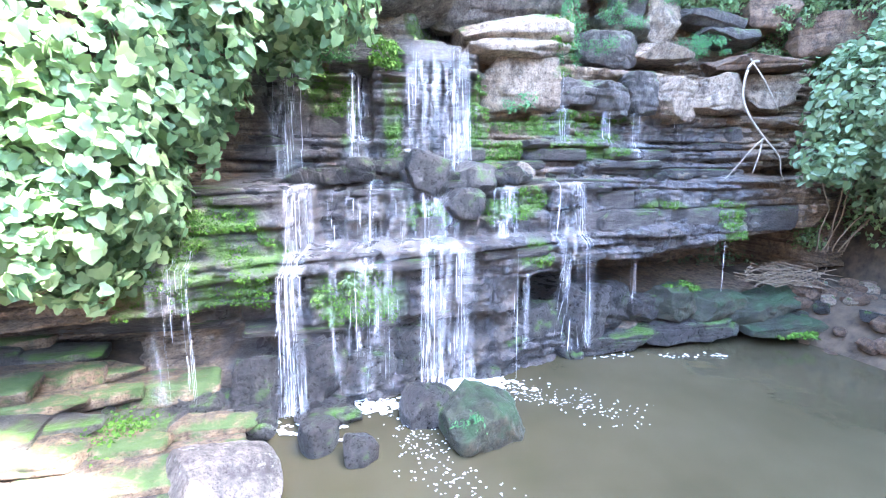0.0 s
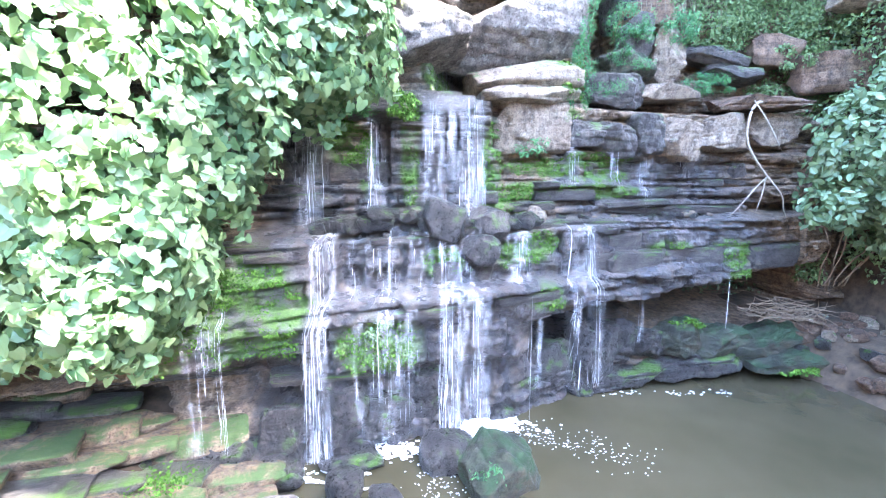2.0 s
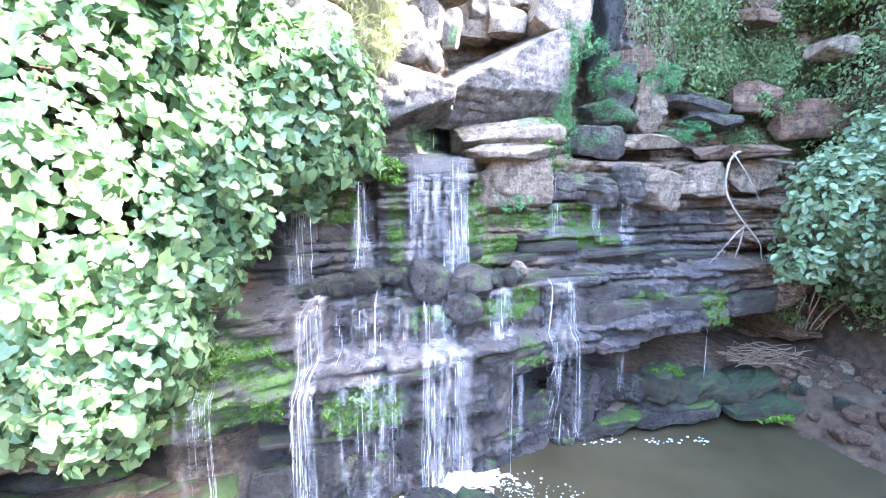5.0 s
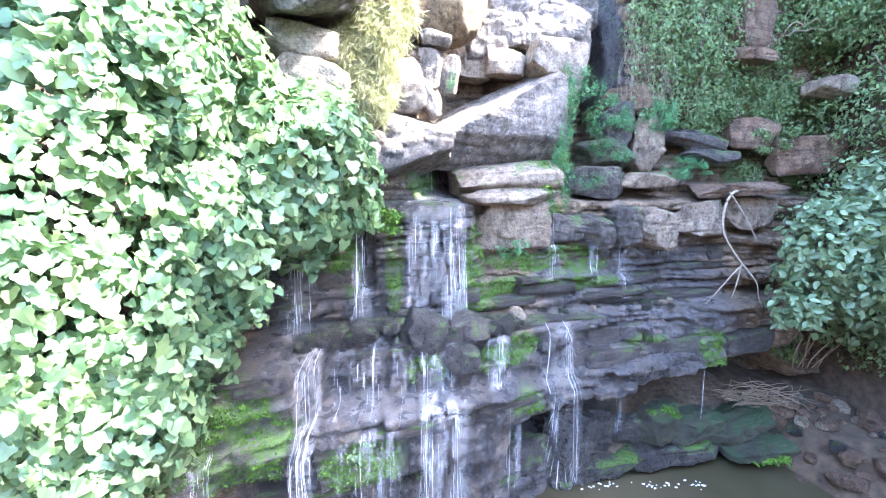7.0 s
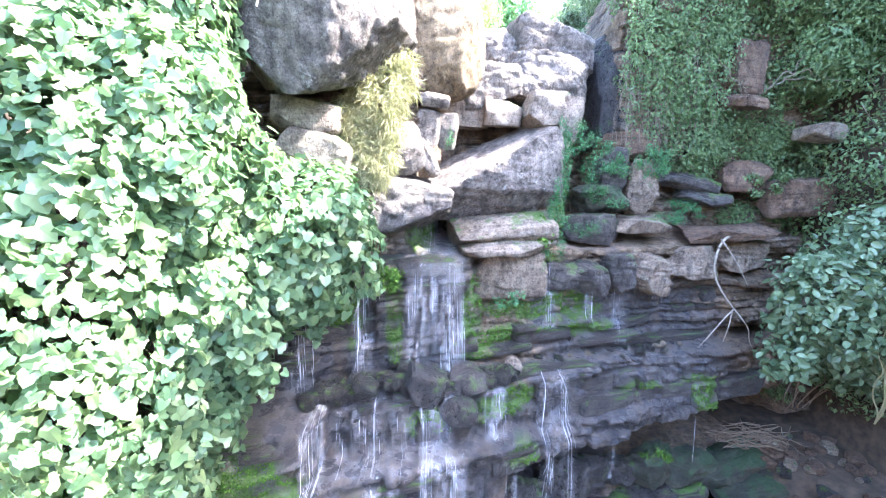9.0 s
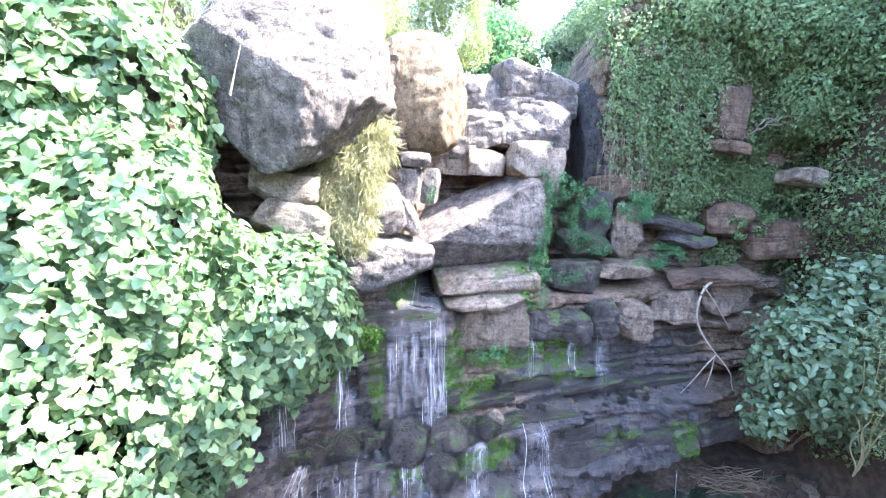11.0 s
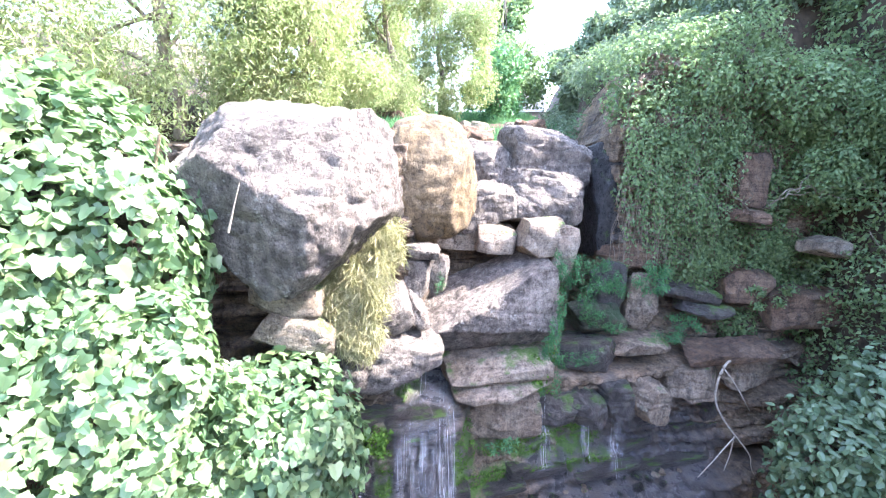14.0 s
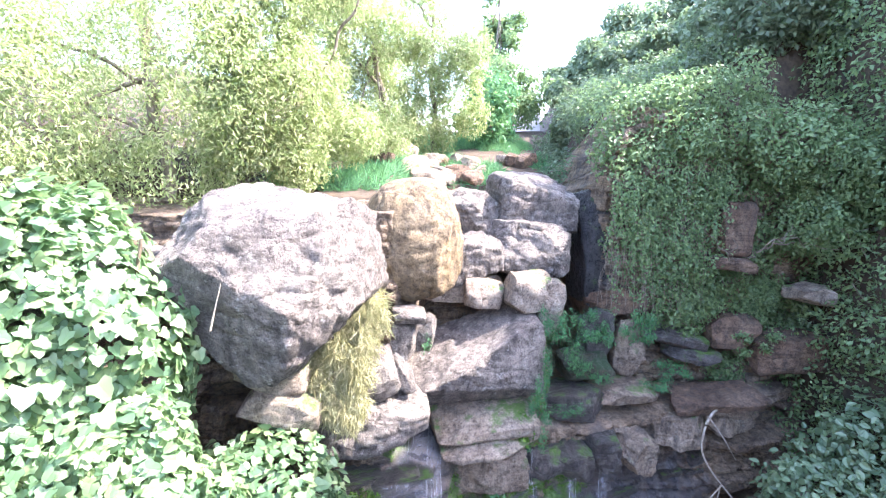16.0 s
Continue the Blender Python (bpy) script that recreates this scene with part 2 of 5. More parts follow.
M_DRY = leaf_material("dry_grass", ((0.3, 0.27, 0.13), (0.45, 0.42, 0.23), (0.6, 0.57, 0.36)), 0.7, 0.3)
M_BARK = plain_material("grey_bark", (0.1, 0.075, 0.05), (0.3, 0.26, 0.2), 14, 0.9, 0.01, (1, 1, 0.3))
M_ROOT = plain_material("bleached_root", (0.24, 0.2, 0.15), (0.48, 0.42, 0.34), 20, 0.8, 0.005)
M_TWIG = plain_material("brown_twig", (0.1, 0.07, 0.045), (0.24, 0.18, 0.12), 20, 0.9, 0.004)
M_FALL = water_sheet_material("falling_water", 0.55, 0.8)
M_THIN = water_sheet_material("thin_falling_water", 0.32)
M_STRAND = plain_material("white_water_thread", (0.8, 0.82, 0.86), (0.93, 0.94, 0.96), 12, 0.2, 0.005)
M_FOAM = plain_material("foam", (0.75, 0.76, 0.77), (0.95, 0.95, 0.95), 30, 0.6, 0.01)

m, nt, bsdf, out = nodes_of("murky_pool_water")
nt.links.new(ramp(nt, noise_node(nt, 0.5, 3), [(0.35, (0.04, 0.035, 0.02)), (0.65, (0.058, 0.05, 0.03))]), bsdf.inputs["Base Color"])
bsdf.inputs["Roughness"].default_value = 0.12
bsdf.inputs["IOR"].default_value = 1.33
bump(nt, bsdf, noise_node(nt, 5, 4), 0.12, 0.02)
M_POOL = m

# ---- the cliff ----
BANDS = [-0.8]
while BANDS[-1] < 11:
    BANDS.append(BANDS[-1] + float(rng.choice([0.10, 0.14, 0.2, 0.3, 0.42])))
BANDS = np.array(BANDS)
CELL_SHIFT = rng.random((len(BANDS), 96))
CELL_DEPTH = rng.random((len(BANDS), 96))
CELL_WIDTH = rng.uniform(0.45, 1.5, len(BANDS))


def cliff_y(x, z, fine=True):
    """How far back the rock face stands at x and height z."""
    x, z = np.broadcast_arrays(np.asarray(x, float), np.asarray(z, float))
    wob = 0.10 * (vnoise(x * 0.7, 3.1, 0.4) - 0.5)
    zz = z + wob
    y1 = 5.55 + 0.38 * x
    y2 = 6.2 + 0.27 * x
    y2 = y2 + (y1 + 0.12 - y2) * step(-1.55, -1.9, x)
    y3 = 6.9 + 0.28 * x - 0.35 * step(-2.2, -3.2, x)
    # toe of the fall, stepped out a little under the lip
    toe = y1 + 0.28 - 0.45 * step(0.75, 0.1, zz) * step(2.2, 0.4, x)
    y = toe + (y1 - toe) * step(0.85, 1.0, zz)
    # hollow at the western end and the low cave at the eastern end
    y = y + 0.75 * step(-1.6, -2.6, x) * step(0.45, 0.75, zz) * step(1.42, 1.28, zz)
    cave_top = 1.45 + 0.07 * (x - 2)
    y = y + 1.9 * step(0.9, 1.7, x) * step(7.4, 6.6, x) * step(0.62, 0.85, zz) * step(cave_top + 0.06, cave_top - 0.08, zz)
    y = y + 0.35 * step(1.2, 2.0, x) * step(0.5, 0.75, zz) * step(0.95, 0.75, zz)
    # second tier, ledge, upper tier
    lip = 1.92 + 0.1 * step(2, 4, x)
    y = y + (y2 - y1) * step(lip - 0.03, lip + 0.08, zz)
    y = y + (y3 - y2) * step(2.68, 2.82, zz) + 0.12 * step(2.72, 2.68, zz) * step(2.3, 2.4, zz) * 0.4
    y = y + 0.33 * step(0.4, 0.9, x) * step(6.2, 5.6, x) * step(2.85, 3.05, zz) * step(3.95, 3.8, zz)
    y = y - 0.22 * step(0.5, 0.8, x) * step(3.5, 3.3, zz) * step(2.8, 3.0, zz)
    # wet niche between the western columns
    y = y + 0.22 * step(-1.95, -1.85, x) * step(-1.0, -1.1, x) * step(3.25, 3.5, zz) * step(4.42, 4.34, zz)
    y = y + 0.28 * step(-1.26, -1.2, x) * step(-1.0, -1.06, x) * step(3.2, 3.4, zz) * step(4.42, 4.34, zz)
    # behind the top boulders
    west = 7.1 + 0.1 * x + 0.25 * step(5, 8, zz)
    mid = 8.2 + 0.55 * np.clip(zz - 4.6, 0, 5)
    gully = 10.9 + 0 * x
    east = 9.75 + 0.12 * (x - 4) - 0.1 * (zz - 6)
    top = west + (mid - west) * step(-0.35, 0.2, x)
    top = top + (gully - top) * step(2.4, 2.9, x)
    top = top + (east - top) * step(3.3, 3.7, x)
    top = top - 0.5 * step(3.3, 4.2, x) * step(5.7, 4.9, zz)
    y = y + (np.maximum(top, y3 + 0.15) - y3) * step(4.6, 4.74, zz)
    y = y + 0.9 * step(-0.42, -0.3, x) * step(0.42, 0.3, x) * step(4.66, 4.8, zz) * step(6.2, 5.8, zz)
    y = y + 0.4 * step(0.5, 0.62, x) * step(3.84, 3.92, zz) * step(4.74, 4.66, zz)
    # bedding: courses of blocks with joints
    zb = z + 0.16 * (vnoise(x * 0.45, 7.7, 1.2) - 0.5) + 0.03 * fbm(x * 2.5, z * 2, 4.4, 2)
    k = np.clip(np.searchsorted(BANDS, zb) - 1, 0, len(BANDS) - 2)
    u = (x + 12) / CELL_WIDTH[k] + 7 * CELL_SHIFT[k, 3] + 0.12 * fbm(x * 3, z * 3, 2.2, 2)
    c = np.floor(u).astype(int) % 96
    edge = np.minimum(u - np.floor(u), 1 - (u - np.floor(u))) * CELL_WIDTH[k]
    band_edge = np.minimum(zb - BANDS[k], BANDS[k + 1] - zb)
    y = y + 0.26 * (CELL_DEPTH[k, c] - 0.55)
    lam = (zb * 17 + 1.5 * fbm(x * 0.8, z * 0.5, 5.5, 3)) % 1
    y = y + 0.06 * step(0.35, 0.0, np.abs(lam - 0.5)) * vnoise(x * 1.9, np.floor(zb * 17), 0.2) + 0.05 * (vnoise(np.floor(x * 5.5 + 3 * vnoise(np.floor(zb * 17), 1.5, 0.3)), np.floor(zb * 17), 4.2) - 0.5)
    y = y + 0.17 * np.clip(1 - band_edge / 0.045, 0, 1) * step(0.3, 0.7, vnoise(x * 1.6, z * 3, 8.8)) + 0.08 * np.clip(1 - edge / 0.03, 0, 1)
    y = y + 0.30 * fbm(x * 1.1, z * 1.3, 0.5, 3)
    if fine:
        y = y + 0.2 * fbm(x * 4.5, z * 6, 3.5, 5)
        rid = 1 - np.abs(2 * vnoise(x * 6 + 2 * fbm(x * 2, z * 2, 1.0, 2), z * 9, 2.7) - 1)
        y = y + 0.06 * (rid ** 4 - 0.2) + 0.035 * (1 - np.abs(2 * vnoise(x * 15, z * 19, 6.1) - 1)) ** 3
    return y


def patches(x, z, spots):
    out = 0.0 * np.asarray(x, float)
    for cx, cz, rx, rz in spots:
        d = np.sqrt(((x - cx) / rx) ** 2 + ((z - cz) / rz) ** 2)
        out = np.maximum(out, step(1.25, 0.75, d + 0.9 * fbm(x * 3.3, z * 2.6, cx, 4)))
    return out


MOSS_SPOTS = ((-2.45, 1.95, 0.55, 0.55), (-3.2, 1.8, 0.2, 0.6), (-1.0, 1.35, 0.5, 0.4), (-1.62, 3.95, 0.3, 0.42), (-1.4, 3.7, 0.15, 0.5),
              (0.58, 3.5, 0.2, 0.75), (-0.72, 3.8, 0.14, 0.7), (2.5, 3.75, 0.8, 0.14), (2.3, 3.2, 1.0, 0.13), (1.05, 3.0, 0.6, 0.14), (4.85, 2.15, 0.35, 0.22),
              (5.0, 1.75, 0.3, 0.12), (1.35, 1.72, 0.3, 0.22), (0.95, 2.35, 0.35, 0.2), (-0.3, 5.0, 0.25, 0.25), (2.6, 5.3, 0.5, 0.5), (1.9, 4.35, 0.3, 0.4),
              (-0.2, 2.3, 0.3, 0.2), (3.6, 2.3, 0.4, 0.12), (-1.0, 4.5, 0.5, 0.12), (1.5, 3.6, 0.8, 0.16), (2.6, 3.45, 0.6, 0.12), (1.2, 3.25, 0.5, 0.14), (1.3, 2.45, 0.3, 0.25), (-2.5, 2.3, 0.5, 0.4))
WET_SPOTS = ((-2.1, 2.2, 0.5, 2.4), (-1.7, 1.0, 0.5, 1.4), (-1.15, 3.2, 0.5, 1.3), (-0.1, 3.4, 0.7, 1.9), (0.0, 1.5, 1.3, 1.5), (1.9, 1.5, 0.6, 1.6), (-2.85, 1.6, 0.35, 0.8),
             (3.7, 2.8, 1.9, 1.1), (2.8, 2.2, 2.6, 0.6), (0.6, 0.5, 2.8, 0.6), (-0.8, 2.4, 1.4, 0.5), (3.0, 1.9, 1.5, 0.35), (1.9, 3.6, 0.3, 0.9), (3.3, 3.6, 0.3, 1.0), (0.0, 5.0, 0.5, 0.8))

GX = np.concatenate([np.arange(-8.5, -4.5, 0.08), np.arange(-4.5, 6.8, 0.028), np.arange(6.8, 10.6, 0.07)])
GZ = np.concatenate([np.arange(-0.6, 5.2, 0.024), np.arange(5.2, 11.4, 0.045)])
gx, gz = np.meshgrid(GX, GZ)
gy = cliff_y(gx, gz)
top_z = 8.8 + 1.7 * step(3.3, 4.2, gx) + 0.25 * fbm(gx * 0.8, 2.0, 0.3)
over = np.clip(gz - top_z, 0, None)
gz2 = gz - over * 0.93
gy = gy + over * 1.6
gx2 = gx + 0.06 * fbm(gx * 4, gz * 4, 6.6, 3)
nx, nz = len(GX), len(GZ)
i = (np.arange(nz - 1)[:, None] * nx + np.arange(nx - 1)[None, :]).ravel()
cliff_me = mesh_of("cliff", np.stack([gx2.ravel(), gy.ravel(), gz2.ravel()], 1), np.stack([i, i + 1, i + nx + 1, i + nx], 1))
for key, spots in (("moss", MOSS_SPOTS), ("wet", WET_SPOTS)):
    a = cliff_me.attributes.new(key, "FLOAT", "POINT")
    a.data.foreach_set("value", patches(gx, gz, spots).ravel().astype(np.float32))
cliff = part("cliff", cliff_me, M_CLIFF)
tagged(cliff, "layered brown sandstone cliff, wet and mossy, in stepped ledges", "cliff", kind="structure")


# ---- ground, right hill, pool ----
def ground_z(x, y):
    brink = 7.9 + 2.9 * step(-0.7, -0.1, x)
    plateau = 8.75 + 0.17 * np.clip(y - brink, 0, 13) + 0.05 * np.clip(y - brink - 13, 0, 60) + 0.3 * np.clip(-x - 2.5, 0, 8) * step(8, 10, y)
    edge_x = 3.2 + 0.2 * np.clip(y - 11, 0, 80)
    rise = step(edge_x, edge_x + 0.9, x) * (1.5 + 0.42 * np.clip(x - edge_x - 0.8, 0, 14) + 0.03 * np.clip(y - 9.5, 0, 30))
    plateau = plateau + rise + 1.1 * step(2.6, 3.0, x) * -step(3.6, 3.2, x) * step(14, 11, y)
    floor = -0.55 + 0 * x
    floor = floor + 0.85 * step(-1.5, -2.6, x + 0.25 * (y - 4)) + 0.35 * np.clip(-x - 2.6, 0, 2.5)
    floor = floor + 1.3 * step(5.6, 7.2, x + 0.35 * (y - 6.2))
    floor = np.maximum(floor, -1 + 10.0 * step(-4.6, -6.5, x))
    floor = floor + np.clip(-5 - y, 0, 30) * 0.45
    z = floor + (plateau - floor) * step(brink, brink + 0.9, y + 0.0 * x) * 1.0
    # hill crest; its unseen near end is raised and notched to steer the shadow
    shade_ridge = 17.8 - 2.4 * step(5.2, 7.2, y) - 5.2 * step(3.05, 2.55, y)
    z = np.maximum(z, -1 + (shade_ridge + 1) * step(7.6, 9.6, x - 0.12 * np.clip(6 - y, 0, 20) - 0.2 * np.clip(y - 10, 0, 20)) * step(30, 18, y))
    return z + 0.5 * fbm(x * 0.45, y * 0.45, 0.7, 4) * (0.25 + 0.75 * step(7, 9, np.abs(x))) + 0.12 * fbm(x * 2.2, y * 2.2, 3.1, 4)


def axis(a, b, s, far):
    inner = np.arange(a, b, s)
    steps = np.cumsum(s * 1.13 ** np.arange(1, 70))
    steps = steps[steps < far]
    return np.concatenate([a - steps[::-1], inner, b + steps])


AX, AY = axis(-7, 11, 0.14, 900), axis(-3, 18, 0.14, 900)
hx, hy = np.meshgrid(AX, AY)
hz = ground_z(hx, hy)
i = (np.arange(len(AY) - 1)[:, None] * len(AX) + np.arange(len(AX) - 1)[None, :]).ravel()
ground = part("ground", mesh_of("ground", np.stack([hx.ravel(), hy.ravel(), hz.ravel()], 1), np.stack([i, i + 1, i + len(AX) + 1, i + len(AX)], 1)), M_EARTH)
tagged(ground, "brown earth with leaf litter round the gorge", "ground", kind="structure")

px, py = np.meshgrid(np.arange(-4.5, 8.6, 0.12), np.arange(-7, 8.4, 0.12))
pz = 0.05 + 0.012 * fbm(px * 3, py * 3, 1.0, 3)
i = (np.arange(px.shape[0] - 1)[:, None] * px.shape[1] + np.arange(px.shape[1] - 1)[None, :]).ravel()
pool = part("water", mesh_of("water", np.stack([px.ravel(), py.ravel(), pz.ravel()], 1), np.stack([i, i + 1, i + px.shape[1] + 1, i + px.shape[1]], 1)), M_POOL)
tagged(pool, "still murky olive-brown plunge pool water", "water", kind="structure")


# ---- rocks ----
def rock_mesh(name, half, seed, power=11.0, rough=0.10, cuts=11, chips=13, beds=0.0, planes=()):
    """A weathered block: rounded box, split by planes, roughened."""
    bm = bmesh.new()
    bmesh.ops.create_cube(bm, size=2)
    bmesh.ops.subdivide_edges(bm, edges=bm.edges[:], cuts=cuts, use_grid_fill=True)
    p = np.array([v.co[:] for v in bm.verts])
    r = np.random.default_rng(seed)
    p = p / (np.abs(p) ** power).sum(1, keepdims=True) ** (1 / power)
    faces = [np.append(np.array(n) / np.linalg.norm(n), d) for *n, d in planes]
    for _ in range(chips):
        n = r.normal(size=3)
        n /= np.linalg.norm(n)
        faces.append(np.append(n, r.uniform(0.70, 0.98) * (1 + 0.42 * (np.abs(n).sum() - 1))))
    for q in faces:
        p = p - np.clip(p @ q[:3] - q[3], 0, None)[:, None] * q[:3] * 0.97
    h = np.array(half)
    w = p * h
    o = r.uniform(0, 30, 3)
    size = float(np.cbrt(h.prod()))
    f = 1.3 / max(size, 0.12)
    d = rough * size * 1.8 * fbm(w[:, 0] * f + o[0], w[:, 1] * f + o[1], w[:, 2] * f + o[2], 5)
    d = d + rough * size * 0.55 * fbm(w[:, 0] * f * 5 + o[2], w[:, 1] * f * 5 + o[0], w[:, 2] * f * 6 + o[1], 3)
    d = d - rough * size * 0.35 * (1 - np.abs(2 * vnoise(w[:, 0] * f * 1.9 + o[1], w[:, 1] * f * 1.9, w[:, 2] * f * 2.6 + o[2]) - 1)) ** 6
    if cuts > 22:
        d = d + 0.05 * fbm(w[:, 0] * 7 + o[0], w[:, 1] * 7, w[:, 2] * 8 + o[1], 3) - 0.035 * (1 - np.abs(2 * vnoise(w[:, 0] * 4 + o[2], w[:, 1] * 4, w[:, 2] * 6) - 1)) ** 5
    if beds:
        d = d - beds * np.clip(1 - np.abs(((w[:, 2] / size * 2.3 + o[0] + 0.5 * fbm(w[:, 0], w[:, 1], 0.5, 2)) % 1) - 0.5) * 9, 0, 1) * size
    n = p / np.linalg.norm(p, axis=1, keepdims=True)
    w = w + n * d[:, None]
    for v, c in zip(bm.verts, w):
        v.co = c
    me = bpy.data.meshes.new(name)
    bm.to_mesh(me)
    bm.free()
    me.shade_smooth()
    return me


def rock(name, at, half, seed, material, turn=(0, 0, 0), label="", category="boulder", group="", parent=None, **shape):
    shape["cuts"] = int(1.3 * shape.get("cuts", 11))
    ob = part(name, rock_mesh(name, half, seed, **shape), material, parent)
    ob.matrix_basis = pose(*at, *turn)
    if not parent:
        tagged(ob, label, category, group)
    return ob


# top of the fall
TOP = dict(group="boulders at the top of the fall")
rock("boulder", (-1.54, 6.15, 8.08), (1.13, 1.05, 1.12), 317, M_BOULDER, (17, 3, -10), "huge pale grey lichen-spotted boulder overhanging the ledge", planes=((0.75, -0.2, -0.66, 0.80), (-0.6, -0.5, -0.5, 1.0), (0.8, -0.55, 0.1, 1.02)), cuts=44, power=13, rough=0.09, chips=12, **TOP)
rock("boulder", (-0.02, 8.0, 8.25), (0.78, 0.7, 1.02), 12, M_GOLD, (0, -8, 4), "rounded ochre sandstone boulder leaning in the gap", cuts=28, power=2.7, rough=0.05, chips=2, **TOP)
rock("boulder", (1.08, 9.9, 8.4), (0.56, 0.55, 0.54), 13, M_BOULDER, (0, 5, 0), "pale blocky boulder under the stream", cuts=30, power=7.5, **TOP)
rock("boulder", (2.3, 10.3, 8.55), (0.84, 0.9, 0.7), 14, M_BOULDER, (3, 2, 8), "pale square-edged boulder at the brink", cuts=30, power=9, beds=0.03, **TOP)
rock("boulder", (2.1, 9.35, 7.85), (0.84, 0.6, 0.5), 15, M_BOULDER, (0, 6, -4), "pale weathered boulder below the brink", cuts=30, power=6, **TOP)
rock("boulder", (0.95, 9.2, 7.7), (0.7, 0.55, 0.46), 16, M_BOULDER, (0, -10, 6), "grey boulder wedged below the brink", cuts=30, power=6.8, **TOP)
rock("boulder", (0.5, 9.0, 7.15), (0.55, 0.4, 0.32), 17, M_BLOCK, (0, 3, 0), "grey slab in the dark gap", cuts=12, **TOP)
rock("boulder", (1.2, 8.7, 7.12), (0.38, 0.35, 0.3), 18, M_BLOCK, (0, 4, 5), "small squared block in the gap", cuts=12, **TOP)
rock("boulder", (1.95, 8.5, 7.2), (0.42, 0.4, 0.33), 19, M_BLOCK, (0, -3, -3), "squared sandstone block in the gap", cuts=14, **TOP)
rock("boulder", (2.35, 8.5, 6.9), (0.24, 0.4, 0.5), 20, M_BLOCK, (0, 0, 0), "upright block beside the gully", cuts=12, **TOP)
rock("boulder", (0.95, 8.2, 6.05), (1.2, 0.75, 0.88), 21, M_BOULDER, (5, 0, 6), "large slanting grey boulder with root-stained face", planes=((-0.55, -0.12, 0.83, 0.36), (0.2, -0.9, 0.35, 0.95)), cuts=36, power=10, rough=0.07, chips=6, **TOP)
rock("boulder", (1.1, 8.0, 5.06), (0.9, 0.72, 0.25), 22, M_BLOCK, (0, -6, 10), "layered block under the slanting boulder", cuts=16, beds=0.05, **TOP)
rock("boulder", (1.2, 7.75, 4.76), (0.86, 0.6, 0.17), 23, M_BLOCK, (0, -5, 6), "flat pale slab above the block course", cuts=14, beds=0.05, **TOP)
rock("boulder", (-0.86, 7.2, 5.62), (1.02, 0.7, 0.55), 24, M_BOULDER, (-6, 6, 8), "pointed pale boulder jutting over the fall", planes=((0.72, -0.2, -0.7, 0.86), (0.45, 0.0, 0.9, 0.88)), cuts=32, power=6.5, rough=0.08, chips=8, **TOP)
rock("boulder", (-0.2, 7.4, 6.72), (0.2, 0.25, 0.34), 25, M_BOULDER, (0, 8, 0), "small upright stone in the gap", cuts=12, **TOP)
rock("boulder", (-0.2, 7.15, 6.3), (0.14, 0.2, 0.33), 26, M_BOULDER, (0, -25, 0), "small leaning stone above the fall", cuts=12, **TOP)
rock("boulder", (0.12, 7.7, 6.75), (0.2, 0.2, 0.3), 27, M_BOULDER, (0, 5, 0), "small pale stone in the gap", cuts=12, **TOP)
rock("boulder", (-0.12, 7.3, 7.2), (0.26, 0.22, 0.12), 28, M_BOULDER, (0, 5, 10), "small flat stone under the ochre boulder", cuts=10, **TOP)
rock("boulder", (-1.0, 7.0, 6.35), (0.75, 0.5, 0.42), 29, M_BOULDER, (0, -12, 0), "pale boulder half hidden by dry grass", cuts=16, power=5.2, **TOP)
rock("boulder", (-1.85, 6.35, 6.85), (0.5, 0.5, 0.26), 30, M_BLOCK, (0, 0, 4), "squared block under the huge boulder", cuts=14, **TOP)
rock("boulder", (-1.75, 6.3, 6.35), (0.55, 0.5, 0.3), 31, M_BLOCK, (0, 10, 0), "tapering block under the huge boulder", cuts=14, **TOP)
rock("boulder", (-3.6, 5.6, 8.1), (0.9, 0.7, 0.4), 32, M_BOULDER, (0, 0, 0), "grey boulder among the creeper", cuts=14, **TOP)

# eastern shelf
E_ = dict(group="slabs on the eastern shelf")
rock("slab", (4.1, 9.75, 6.62), (0.7, 0.42, 0.33), 40, M_REDROCK, (0, 3, 0), "squared grey block with a pale top", "rock", cuts=14, power=10.5, **E_)
rock("slab", (3.85, 9.62, 6.98), (0.2, 0.15, 0.1), 41, M_BOULDER, (0, 0, 30), "small pale stone on a block", "rock", cuts=8, **E_)
rock("slab", (5.35, 9.75, 5.85), (0.68, 0.45, 0.2), 42, M_WETBLOCK, (0, 12, 0), "tilted grey slab", "rock", cuts=18, rough=0.14, beds=0.06, **E_)
rock("slab", (5.65, 9.6, 5.48), (0.6, 0.45, 0.16), 43, M_WETBLOCK, (0, 8, 4), "tilted lower slab", "rock", cuts=18, rough=0.14, beds=0.06, **E_)
rock("slab", (6.6, 9.75, 5.95), (0.55, 0.4, 0.34), 44, M_REDROCK, (0, 0, 0), "brown block in the bank", "rock", cuts=12, **E_)
rock("slab", (4.2, 9.25, 5.72), (0.34, 0.3, 0.6), 45, M_TAN, (0, 0, 0), "mossy pillar of rock", "rock", cuts=18, rough=0.14, chips=18, **E_)
rock("slab", (4.0, 8.9, 5.0), (0.62, 0.5, 0.15), 46, M_TAN, (0, -3, 4), "flat ledge slab", "rock", cuts=14, beds=0.05, **E_)
rock("slab", (2.95, 8.65, 4.95), (0.6, 0.5, 0.32), 47, M_WETBLOCK, (0, 0, 0), "dripping mossy block", "rock", cuts=18, rough=0.14, chips=18, **E_)
rock("slab", (6.3, 9.7, 8.15), (0.38, 0.4, 0.55), 48, M_REDROCK, (0, 4, 0), "brown block showing through hanging leaves", "rock", cuts=10, **E_)
